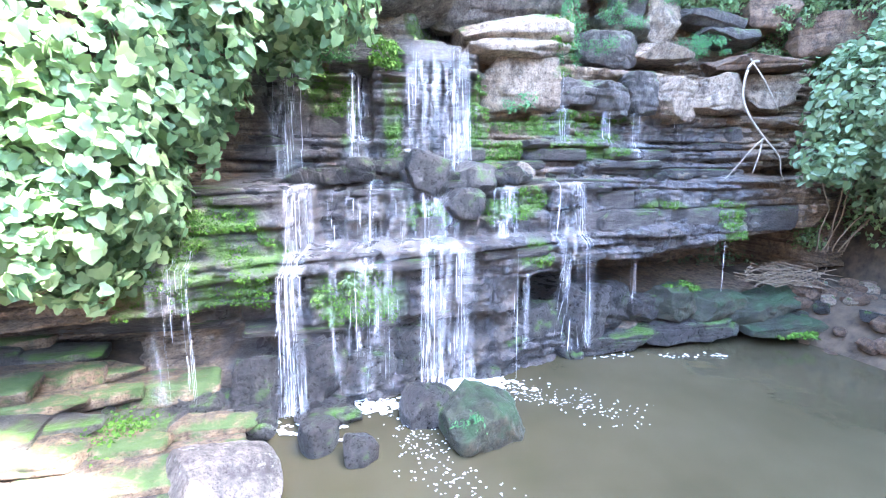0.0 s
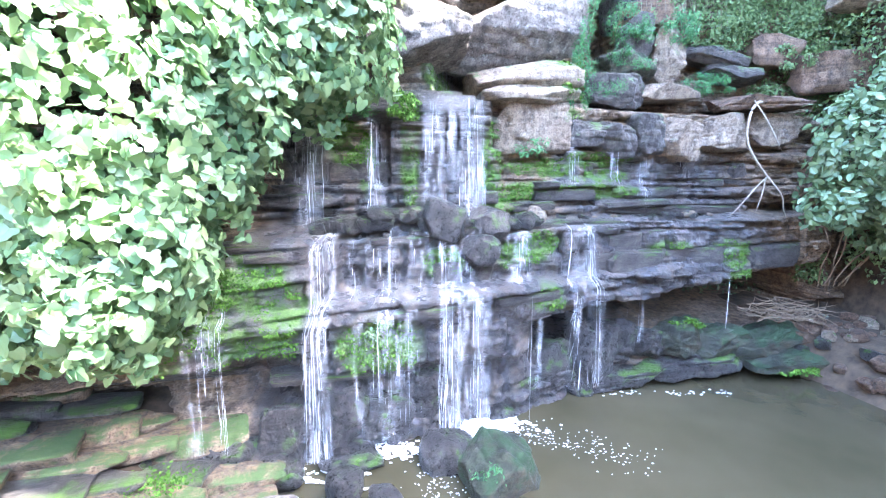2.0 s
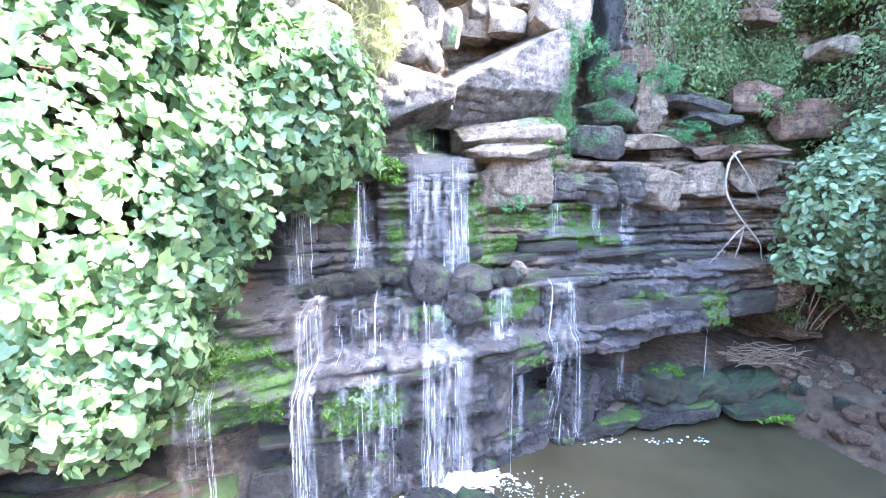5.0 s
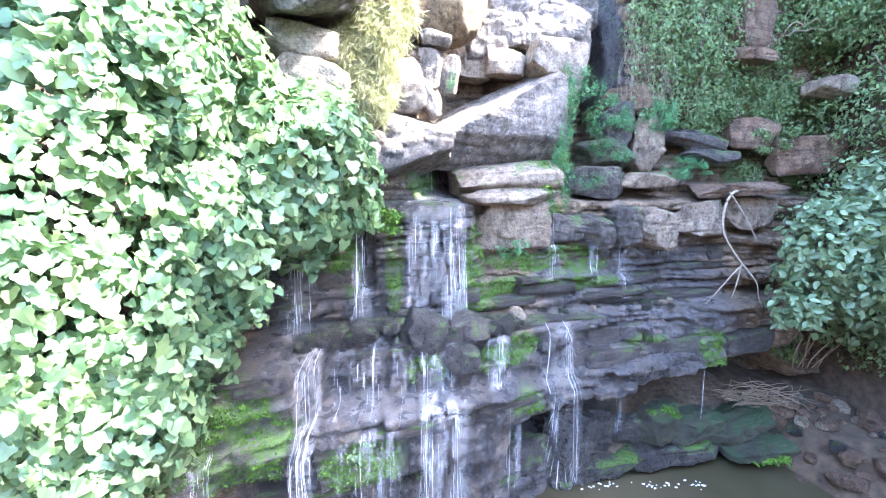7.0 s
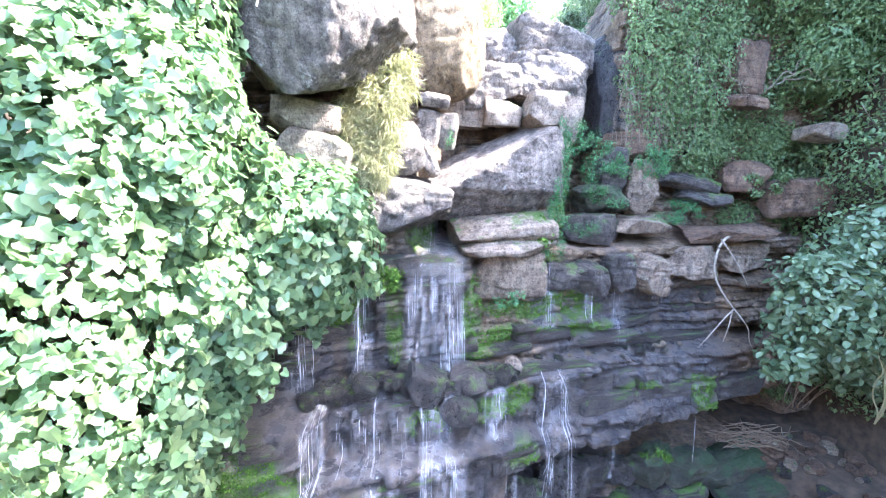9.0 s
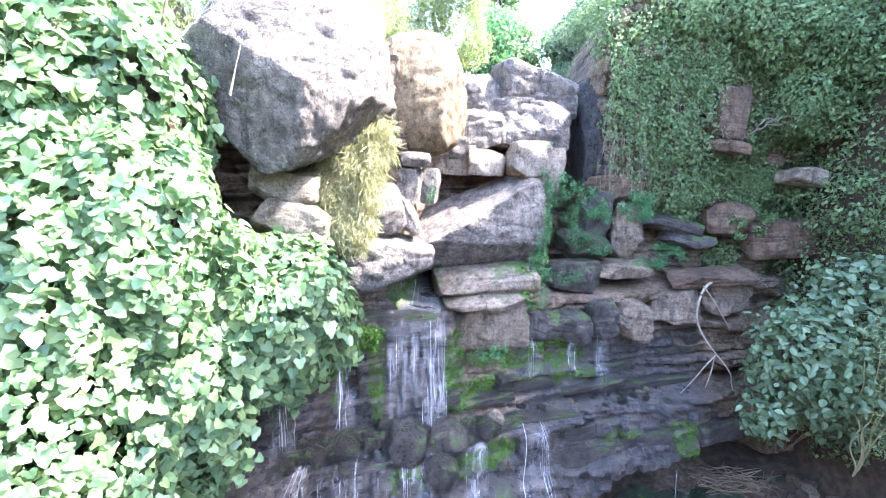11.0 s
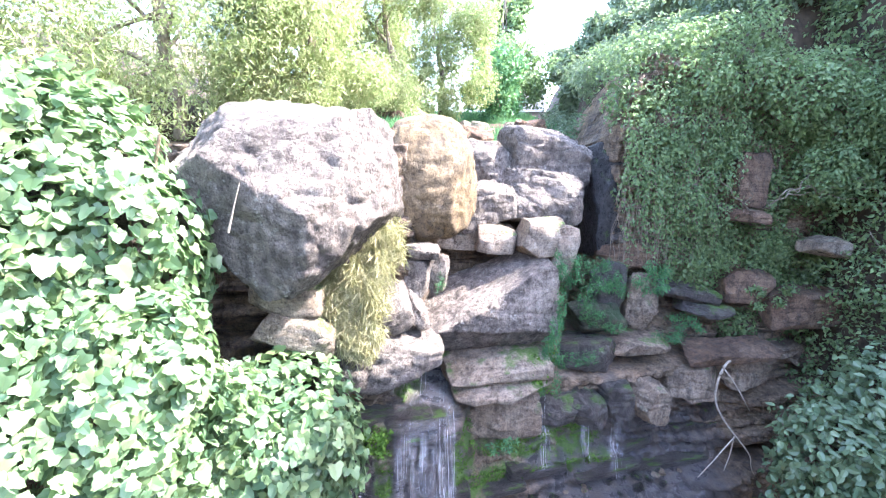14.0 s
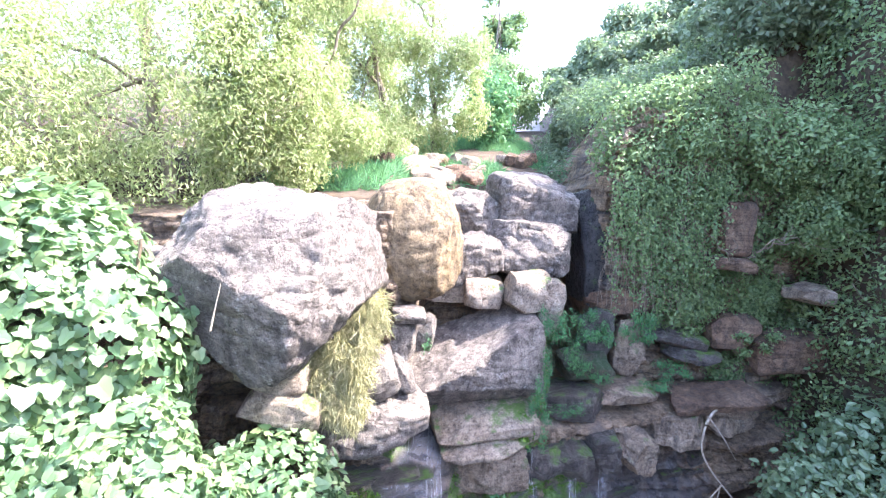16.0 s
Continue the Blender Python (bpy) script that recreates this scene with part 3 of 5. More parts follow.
rock("slab", (7.9, 9.3, 6.85), (0.4, 0.35, 0.2), 49, M_BLOCK, (0, 6, 0), "brown block showing through hanging leaves", "rock", cuts=10, **E_)
rock("slab", (6.25, 9.5, 7.45), (0.42, 0.35, 0.14), 50, M_REDROCK, (0, 3, 4), "red-brown layered slab under the grey block", "rock", cuts=12, beds=0.06, **E_)
rock("slab", (7.7, 9.55, 5.5), (0.7, 0.4, 0.4), 51, M_REDROCK, (0, -4, 6), "red-brown layered outcrop in the bank", "rock", cuts=16, beds=0.06, **E_)
rock("slab", (5.9, 8.95, 4.82), (1.1, 0.55, 0.14), 52, M_REDROCK, (0, -2, 10), "flat earthy ledge with fallen litter", "rock", cuts=18, beds=0.05, **E_)
rock("slab", (3.55, 9.3, 6.05), (0.3, 0.3, 0.5), 53, M_WETBLOCK, (0, 4, 0), "dark damp block in the gully", "rock", cuts=18, rough=0.14, chips=18, **E_)
# added block: its near-black colour stands in for shade in the gully
rock("slab", (3.85, 10.2, 7.9), (0.55, 0.6, 1.45), 55, M_WET, (0, 0, 8), "near-black block standing in for the deep shade at the back of the gully", "rock", cuts=18, **E_)
rock("slab", (3.3, 9.0, 5.5), (0.55, 0.4, 0.3), 54, M_GREENROCK, (0, 0, 6), "dark mossy block in the gully", "rock", cuts=18, rough=0.14, chips=18, **E_)

# course of blocks along the upper lip
C_ = dict(group="course of blocks on the lip")
for seed, (x0, x1, z0, z1, back, mat_, text) in enumerate((
        (0.55, 1.88, 3.84, 4.66, 0.13, M_TAN, "tan weathered sandstone block streaked with damp"),
        (1.86, 2.62, 3.95, 4.4, 0.1, M_WETBLOCK, "dark dripping block with a mossy foot"),
        (2.4, 3.1, 3.8, 4.42, 0.0, M_WETBLOCK, "dark wet squared block under a trickle"),
        (3.06, 3.66, 3.84, 4.5, 0.03, M_WETBLOCK, "dark wet squared block under a trickle"),
        (3.74, 4.33, 3.72, 4.54, -0.08, M_TAN, "pale stub of rock hanging over the ledge"),
        (4.6, 5.75, 3.92, 4.58, 0.04, M_TAN, "long tan sandstone block under the dead root"),
        (5.72, 6.85, 3.95, 4.64, 0.1, M_TAN, "long tan sandstone block running into the bush"))):
    xc = (x0 + x1) / 2
    rock("block", (xc, 7.37 + 0.28 * xc + back, (z0 + z1) / 2), ((x1 - x0) / 2 + 0.03, 0.5, (z1 - z0) / 2 + 0.03), 60 + seed, mat_, (rng.uniform(-3, 3), rng.uniform(-2, 2), rng.uniform(10, 19)),
         text, "rock", cuts=24, power=9, rough=0.11, beds=0.03, **C_)

# boulders in the pool and on the ledge
P_ = dict(group="boulders in the pool")
rock("boulder", (-0.14, 4.8, 0.16), (0.36, 0.3, 0.24), 70, M_WET, (0, 6, 10), "dark wet rounded boulder at the foot of the fall", cuts=16, power=4.2, **P_)
rock("boulder", (0.42, 4.52, 0.2), (0.46, 0.42, 0.3), 71, M_GREENROCK, (6, -4, 24), "mossy flat-topped boulder in the pool", cuts=18, power=7.5, **P_)
rock("boulder", (0.6, 5.8, 0.12), (0.2, 0.16, 0.13), 72, M_WET, (0, 0, 20), "small dark stone in the foam", cuts=10, power=4.5, **P_)
rock("boulder", (-0.83, 4.02, 0.12), (0.18, 0.16, 0.18), 73, M_WET, (0, 0, 15), "dark wet stone at the shore", cuts=10, power=5.2, **P_)
rock("boulder", (-1.3, 4.2, 0.15), (0.2, 0.18, 0.2), 74, M_WET, (0, 0, 40), "dark wet stone at the shore", cuts=10, power=5.2, **P_)
rock("boulder", (1.98, 6.45, 0.1), (0.2, 0.14, 0.1), 75, M_WET, (0, 0, 0), "flat wet stone at the pool edge", cuts=10, power=4.5, **P_)
rock("boulder", (-1.95, 3.35, 0.15), (0.48, 0.42, 0.36), 76, M_BOULDER, (0, 18, 30), "pale sunlit boulder on the shore", cuts=16, power=6, **P_)
rock("boulder", (-3.2, 3.2, 0.2), (0.5, 0.3, 0.2), 77, M_BOULDER, (0, 0, 10), "pale sunlit rock on the shore", cuts=12, **P_)
rock("boulder", (-0.2, 6.2, 2.86), (0.34, 0.3, 0.27), 78, M_WET, (0, 20, 10), "dark wet boulder on the ledge", cuts=14, power=6, group="boulders on the ledge")
rock("boulder", (0.48, 6.5, 2.78), (0.32, 0.3, 0.24), 79, M_WETBLOCK, (0, 10, -10), "rounded mossy boulder on the ledge", cuts=14, power=4.2, group="boulders on the ledge")
rock("boulder", (0.3, 6.1, 2.45), (0.28, 0.2, 0.22), 80, M_WET, (0, 0, 10), "wet boulder below the ledge", cuts=14, power=4.5, group="boulders on the ledge")
rock("boulder", (1.25, 6.85, 2.85), (0.14, 0.12, 0.16), 81, M_BLOCK, (0, 10, 0), "small pointed stone on the ledge", cuts=8, group="boulders on the ledge")
for seed, (x, y, z, a, b, c) in enumerate(((2.2, 6.75, 0.6, 0.35, 0.35, 0.6), (2.75, 6.95, 0.75, 0.18, 0.25, 0.42), (3.3, 7.2, 0.62, 0.32, 0.3, 0.24), (4.0, 7.35, 0.72, 0.42, 0.35, 0.3), (4.7, 7.35, 0.55, 0.45, 0.35, 0.25), (1.3, 6.5, 0.45, 0.4, 0.3, 0.5), (0.85, 6.2, 0.3, 0.3, 0.25, 0.3), (5.5, 7.5, 0.5, 0.7, 0.4, 0.22))):
    rock("boulder", (x, y, z), (a * 1.35, b, c), 90 + seed, M_WET if seed not in (3, 4, 7) else M_GREENROCK, (rng.uniform(-10, 10), rng.uniform(-14, 14), rng.uniform(0, 40)), "dark wet boulder at the mouth of the cave", cuts=18, power=7, rough=0.2, chips=18, group="boulders at the cave mouth")
for seed, (x, y, z, a, b, c) in enumerate(((2.6, 6.75, 0.2, 0.9, 0.3, 0.16), (4.2, 7.1, 0.28, 1.0, 0.35, 0.16), (5.9, 7.3, 0.3, 0.9, 0.5, 0.14))):
    rock("slab", (x, y, z), (a, b, c), 110 + seed, M_WET if seed < 2 else M_GREENROCK, (0, -2, 10), "long wet ledge slab at the water line", "rock", cuts=24, power=9, rough=0.16, beds=0.08, group="slabs at the water line")
# foot of the fall on the western side
for seed, (x, y, z, a, b, c) in enumerate(((-1.55, 5.1, 0.55, 0.35, 0.35, 0.55), (-2.2, 4.75, 0.4, 0.35, 0.3, 0.45), (-1.0, 5.25, 0.35, 0.4, 0.3, 0.3), (-0.45, 5.5, 0.5, 0.35, 0.25, 0.4), (-2.7, 4.45, 0.3, 0.3, 0.25, 0.22), (-2.1, 4.35, 0.2, 0.3, 0.2, 0.18), (-1.35, 4.75, 0.12, 0.4, 0.25, 0.15))):
    rock("boulder", (x, y, z), (a, b, c), 120 + seed, M_WET, (0, rng.uniform(-8, 8), rng.uniform(0, 40)), "dark wet rock under falling water", cuts=18, power=6.5, rough=0.22, chips=18, group="rocks under the fall")
for seed in range(22):
    x = -2.3 - 0.13 * seed + rng.uniform(-0.1, 0.1)
    y = 3.2 + 0.42 * (seed % 4) + rng.uniform(-0.1, 0.1)
    rock("slab", (x, y, float(ground_z(np.array(x), np.array(y))) + 0.05), (rng.uniform(0.35, 0.75), rng.uniform(0.16, 0.28), rng.uniform(0.07, 0.13)), 140 + seed, M_MOSSROCK if seed % 3 else M_WETBLOCK, (0, 5, rng.uniform(14, 28)),
         "mossy stepped slab on the western bank", "rock", cuts=10, beds=0.06, group="slabs on the western bank")

# rubble, shared shapes
STONES = [rock_mesh("stone", (0.5, 0.4, 0.33), 200 + k, power=9, cuts=5, rough=0.08, chips=14) for k in range(6)]
for k, me in enumerate(STONES):
    me.shade_flat()
    me.materials.append(M_WET if k < 3 else M_REDROCK if k == 3 else M_BLOCK)


def strew(count, xs, place, sizes, kinds, label, group):
    for k in range(count):
        x = rng.uniform(*xs)
        y, z = place(x)
        s = rng.uniform(*sizes)
        ob = new("stone", STONES[int(rng.choice(kinds))])
        ob.matrix_basis = pose(x, y, z + 0.2 * s, rng.uniform(-20, 20), rng.uniform(-20, 20), rng.uniform(0, 360)) @ Matrix.Diagonal((s, s, s, 1))
        tagged(ob, label, "stone", group)


strew(110, (-1.9, 1.3), lambda x: (6.2 + 0.27 * x + rng.uniform(0.0, 0.45), 2.76 + 0.22 * rng.random() * float(step(0.9, 0.2, abs(x + 0.7)))), (0.12, 0.36), (0, 1, 2), "broken dark wet stone on the ledge", "rubble on the ledge")
strew(20, (1.3, 4.8), lambda x: (6.4 + 0.27 * x + rng.uniform(0.1, 0.5), 2.74), (0.08, 0.2), (0, 1, 2, 4), "small wet stone on the ledge", "rubble on the ledge")


def bank(x):
    y = rng.uniform(5.4, 8.0)
    return y, float(ground_z(np.array(x), np.array(y)))


strew(100, (5.6, 7.8), bank, (0.08, 0.34), (3, 3, 3, 4, 1), "loose stone on the eastern bank", "stones on the eastern bank")


def shore(x):
    y = rng.uniform(3.0, 4.6)
    return y, float(ground_z(np.array(x), np.array(y)))


strew(28, (-4.6, -1.2), shore, (0.06, 0.24), (0, 3, 4, 5, 1), "loose stone on the western shore", "stones on the western shore")


def brink(x):
    y = rng.uniform(10.6, 15)
    return y, float(ground_z(np.array(x), np.array(y)))


strew(36, (-2.0, 3.0), brink, (0.3, 0.9), (3, 4, 5), "pale stream boulder above the fall", "stones in the stream bed")

# proud blocks along the bedding of the face, sharing a few shapes
BLOCKS = [rock_mesh("block", (0.5, 0.5, 0.5), 260 + k, power=11, cuts=6, rough=0.10, chips=7) for k in range(9)]
for me in BLOCKS:
    me.shade_flat()
    me.materials.append(M_WETBLOCK)
for k in range(290):
    b_ = int(rng.integers(2, len(BANDS) - 2))
    z0, z1 = BANDS[b_], BANDS[b_ + 1]
    if not 0.9 < z0 < 4.7:
        continue
    x = rng.uniform(-4.2, 6.4)
    zc = (z0 + z1) / 2
    if 0.5 < x and (0.5 < zc < 1.65 or 3.7 < zc):
        continue
    w = rng.uniform(0.4, 1.5)
    ob = new("block", BLOCKS[int(rng.integers(9))])
    ob.parent = cliff
    ob.matrix_basis = pose(x, float(cliff_y(x, zc, False)) + 0.2, zc, rng.uniform(-3, 3), rng.uniform(-2, 2), rng.uniform(12, 20)) @ Matrix.Diagonal((w, 0.5, (z1 - z0) * 1.02, 1))


# ---- water on the move ----
def tube(points, radii, sides=5):
    """Vertices and faces of a tapered tube along points."""
    P = np.array(points, float)
    R = np.broadcast_to(np.array(radii, float), (len(P),))
    d = np.gradient(P, axis=0)
    d /= np.linalg.norm(d, axis=1, keepdims=True) + 1e-9
    ref = np.where(np.abs(d[:, 2:3]) > 0.8, [[1.0, 0.0, 0.0]], [[0.0, 0.0, 1.0]])
    a = np.cross(d, ref)
    a /= np.linalg.norm(a, axis=1, keepdims=True)
    b = np.cross(d, a)
    ang = np.arange(sides) * 2 * math.pi / sides
    v = P[:, None] + R[:, None, None] * (np.cos(ang)[None, :, None] * a[:, None] + np.sin(ang)[None, :, None] * b[:, None])
    f = []
    for r in range(len(P) - 1):
        for s in range(sides):
            f.append((r * sides + s, r * sides + (s + 1) % sides, (r + 1) * sides + (s + 1) % sides, (r + 1) * sides + s))
    return v.reshape(-1, 3), f


def joined(pieces):
    vs, fs, n = [], [], 0
    for v, f in pieces:
        vs.append(v)
        fs += [tuple(k + n for k in q) for q in f]
        n += len(v)
    return np.concatenate(vs), fs


def fall_path(x, z_top, z_low, lift):
    """Way of the water: down the rock, free where the rock draws back."""
    z = np.arange(z_top, z_low, -0.03)
    rock_y = cliff_y(np.full_like(z, x), z, False)
    y = rock_y[0] - lift
    ys = []
    for k, ry in enumerate(rock_y):
        y = min(y - 0.0015, ry - lift)
        ys.append(y)
    return np.stack([np.full_like(z, x), np.array(ys), z], 1)


def waterfall(x0, x1, z_top, z_low, material, threads, label, spread=0.0, thick=0.006):
    root = thing("waterfall", label, "waterfall", "threads of the waterfall", at=((x0 + x1) / 2, float(cliff_y((x0 + x1) / 2, z_low)), z_low))
    inv = Matrix.Translation(root.location).inverted()
    if x1 - x0 > 0.1:
        xs = np.linspace(x0, x1, max(4, int((x1 - x0) / 0.035)))
        cols = [fall_path(x, z_top, z_low, 0.11) for x in xs]
        g = np.array(cols)
        wide = 1 + spread * np.linspace(0, 1, g.shape[1])[None, :]
        g[:, :, 0] = (x0 + x1) / 2 + (g[:, :, 0] - (x0 + x1) / 2) * wide
        g[:, :, 0] += 0.02 * fbm(g[:, :, 0] * 6, g[:, :, 2] * 4, 1.5, 3)
        g[:, :, 1] = np.minimum(g[:, :, 1], (np.roll(g[:, :, 1], 1, 0) + np.roll(g[:, :, 1], -1, 0)) / 2)
        a, b = g.shape[:2]
        i = (np.arange(a - 1)[:, None] * b + np.arange(b - 1)[None, :]).ravel()
        ob = part("water_sheet", mesh_of("water_sheet", g.reshape(-1, 3), np.stack([i, i + b, i + b + 1, i + 1], 1)), material, root)
        ob.matrix_parent_inverse = inv
    pieces = []
    threads = int(threads * 1.5)
    nest = rng.uniform(x0, x1, max(2, int((x1 - x0) / 0.13)))
    for k in range(threads):
        x = float(np.clip(rng.choice(nest) + rng.normal(0, 0.03), x0, x1)) if rng.random() < 0.75 else rng.uniform(x0, x1)
        t0 = z_top - rng.uniform(0, 0.92) * (z_top - z_low) * (k > threads // 9)
        t1 = max(z_low, t0 - rng.uniform(0.06, 0.4) * (z_top - z_low)) if k > threads // 9 else z_low
        if t0 - t1 < 0.1:
            continue
        pth = fall_path(x, z_top, z_low, 0.10 + 0.05 * rng.random())
        pth = pth[(pth[:, 2] <= t0) & (pth[:, 2] >= t1)]
        if len(pth) < 3:
            continue
        u = np.linspace(0, 1, len(pth))
        pth[:, 0] += 0.02 * fbm(pth[:, 2] * 2.5, k * 1.7, 0.3, 3) + (x - (x0 + x1) / 2) * spread * u
        r = thick * min(1.2, 0.28 * math.exp(0.6 * rng.normal())) * (0.1 + 1.2 * vnoise(pth[:, 2] * 11, k * 3.3, 0.5)) * np.sin(math.pi * (0.04 + 0.92 * u)) ** 0.5
        pieces.append(tube(pth, r, 4))
    if pieces:
        v, f = joined(pieces)
        ob = tagged(part("water_threads", mesh_of("water_threads", v, f), M_STRAND, root), kind="stuff")
        ob.matrix_parent_inverse = inv
    return root


waterfall(-0.52, 0.40, 4.74, 2.85, M_FALL, 34, "broad white veil of the main waterfall", 0.05)
waterfall(-0.27, 0.06, 5.45, 4.72, M_THIN, 10, "narrow jet from the dark slot")
waterfall(-1.33, -1.08, 4.3, 2.95, M_FALL, 12, "slim white fall in the niche", 0.4)
waterfall(-2.28, -1.92, 4.45, 2.78, M_FALL, 16, "thin fall down the western columns", 0.2)
waterfall(-0.3, 0.22, 2.8, 1.9, M_FALL, 18, "white cascade below the ledge")
waterfall(-0.27, 0.4, 1.98, 0.06, M_FALL, 34, "white curtain into the pool", 0.06, 0.008)
waterfall(-1.82, -1.6, 2.8, 0.1, M_FALL, 22, "white cascade over wet dark rock", 0.6, 0.006)
waterfall(-1.5, -0.35, 2.78, 1.92, M_THIN, 26, "fine dribbles over the second tier")
waterfall(-1.3, -0.5, 1.9, 0.25, M_THIN, 8, "fine dribbles over mossy rock")
waterfall(1.62, 2.12, 2.78, 0.3, M_THIN, 22, "thin spreading fall at the cave mouth", 0.4)
waterfall(0.72, 1.08, 2.78, 1.95, M_FALL, 10, "short white fall beside the boulder")
waterfall(-2.98, -2.62, 2.1, 0.45, M_THIN, 16, "fine dripping veil at the western hollow")
for x, a, b, n in ((0.97, 1.9, 0.08, 2), (4.58, 1.8, 0.9, 1), (3.35, 1.5, 0.7, 2), (3.6, 0.4, 0.05, 2), (1.95, 4.5, 3.3, 7), (2.78, 4.1, 3.2, 4), (3.42, 4.5, 2.9, 8), (4.2, 4.1, 3.6, 3), (2.95, 1.55, 0.8, 3), (-0.95, 1.9, 0.7, 3), (1.15, 1.5, 0.4, 3)):
    waterfall(x - 0.02 * n, x + 0.02 * n, a, b, M_THIN, n + 1, "single thin thread of falling water", 0.0, 0.005)


def flecks(name, spots, label, height=0.066):
    pieces = []
    for x, y, s in spots:
        n = 6
        ang = np.arange(n) * 2 * math.pi / n + rng.random()
        rad = s * rng.uniform(0.5, 1.2, n)
        v = np.stack([x + 1.5 * rad * np.cos(ang), y + rad * np.sin(ang), np.full(n, height + rng.random() * 0.004)], 1)
        c = np.array([[x, y, height + 0.35 * s]])
        pieces.append((np.concatenate([v, c]), [(k, (k + 1) % n, n) for k in range(n)]))
    v, f = joined(pieces)
    return tagged(part(name, mesh_of(name, v, f), M_FOAM), label, "foam", kind="stuff")


sp = []
for _ in range(520):
    u = rng.random()
    side = rng.random() < 0.6
    bx, by = (-0.35 - 0.1 * u + 1.0 * u * u, 5.0 - 2.0 * u) if side else (0.7 + 1.5 * u, 5.5 - 0.75 * u)
    sp.append((bx + rng.normal(0, 0.10 + 0.16 * u), by + rng.normal(0, 0.10 + 0.1 * u), rng.uniform(0.004, 0.012)))
flecks("foam_flecks", sp, "white foam flecks drifting on the pool")
sp = [(rng.normal(0.25, 0.36), rng.normal(5.5, 0.13), rng.uniform(0.008, 0.034)) for _ in range(800)]
sp += [(rng.normal(-0.85, 0.2), rng.normal(4.98, 0.1), rng.uniform(0.01, 0.035)) for _ in range(200)]
sp += [(rng.normal(-1.7, 0.3), rng.normal(4.45, 0.08), rng.uniform(0.02, 0.05)) for _ in range(50)]
sp += [(rng.uniform(1.9, 4.6), 6.35 + rng.normal(0.0, 0.05) + 0.12 * rng.random(), rng.uniform(0.008, 0.02)) for _ in range(60)]
flecks("foam_froth", sp, "thick white froth at the foot of the fall", 0.07)


# ---- foliage ----
def template(outline, fold=0.18):
    """A leaf blade from half its outline, folded along the midrib."""
    n = len(outline)
    v = [(0.0, 0.0, 0.0)] + [(x, y, fold * x - 0.15 * y * y) for x, y in outline] + [(0.0, 1.0, -0.15)] + [(-x, y, fold * x - 0.15 * y * y) for x, y in reversed(outline)]
    f = [(0, k, k + 1) for k in range(1, n + 1)] + [(0, k, k + 1) for k in range(n + 1, 2 * n + 1)]
    return np.array(v), f


LOBED = template(((0.42, -0.2), (0.6, 0.14), (0.42, 0.38), (0.36, 0.66)), 0.06)
OVAL = template(((0.26, 0.2), (0.33, 0.5), (0.18, 0.82)))
SLIM = template(((0.13, 0.35), (0.1, 0.75)))
SPRIG = template(((0.15, 0.5),))
DIAMOND = template(((0.3, 0.45),))
BLADE = template(((0.035, 0.3), (0.025, 0.7)))


def leaf_cloud(points, normals, size, shape, droop=0.6, loose=0.5, seed=1):
    """Joined leaves at points, facing along normals, tips hanging."""
    r = np.random.default_rng(seed)
    n = len(points)
    nn = normals + loose * r.normal(size=(n, 3)) + np.array([0, 0, 0.35])
    nn /= np.linalg.norm(nn, axis=1, keepdims=True)
    tip = np.array([0, 0, -droop]) + 0.5 * normals * (1 - droop) + 0.55 * r.normal(size=(n, 3))
    tip = tip - (tip * nn).sum(1, keepdims=True) * nn
    tip /= np.linalg.norm(tip, axis=1, keepdims=True)
    side = np.cross(tip, nn)
    s = (size * r.uniform(0.6, 1.25, n))[:, None, None]
    tv, tf = shape
    v = points[:, None] + s * (tv[None, :, 0:1] * side[:, None] + tv[None, :, 1:2] * tip[:, None] + tv[None, :, 2:3] * nn[:, None])
    k = len(tv)
    f = np.array(tf)[None] + (np.arange(n) * k)[:, None, None]
    return v.reshape(-1, 3), f.reshape(-1, 3)


def on_lumps(lumps, count, depth=0.3, ragged=0.35, seed=1, front=0.6):
    """Points and outward ways on uneven ellipsoid lumps; hidden backs are thinned."""
    r = np.random.default_rng(seed)
    L = np.array(lumps, float)
    area = (L[:, 3] * L[:, 5] + L[:, 4] * L[:, 5] + L[:, 3] * L[:, 4])
    pick = r.choice(len(L), size=count * 2, p=area / area.sum())
    d = r.normal(size=(count * 2, 3))
    d /= np.linalg.norm(d, axis=1, keepdims=True)
    p0 = L[pick, :3]
    rad = 1 + ragged * 1.6 * fbm(d[:, 0] * 2.4 + pick, d[:, 1] * 2.4, d[:, 2] * 2.4, 4) - depth * r.random(count * 2) ** 1.5
    p = p0 + d * L[pick, 3:6] * rad[:, None]
    keep = (d[:, 1] < front) | (r.random(len(d)) < 0.15)
    for k in range(len(L)):
        q = (((p - L[k, :3]) / L[k, 3:6]) ** 2).sum(1)
        keep &= (pick == k) | (q > 0.62)
    nrm = d / L[pick, 3:6]
    nrm /= np.linalg.norm(nrm, axis=1, keepdims=True)
    return p[keep][:count], nrm[keep][:count]


def crown(name, lumps, count, size, shape, material, parent=None, seed=1, droop=0.6, loose=0.5, depth=0.3, ragged=0.35, front=0.6):
    p, n = on_lumps(lumps, count, depth, ragged, seed, front)
    v, f = leaf_cloud(p, n, size, shape, droop, loose, seed + 50)
    ob = part(name, mesh_of(name, v, f, False), material, parent)
    if parent:
        ob.matrix_parent_inverse = Matrix.Translation(parent.location).inverted()
    return ob


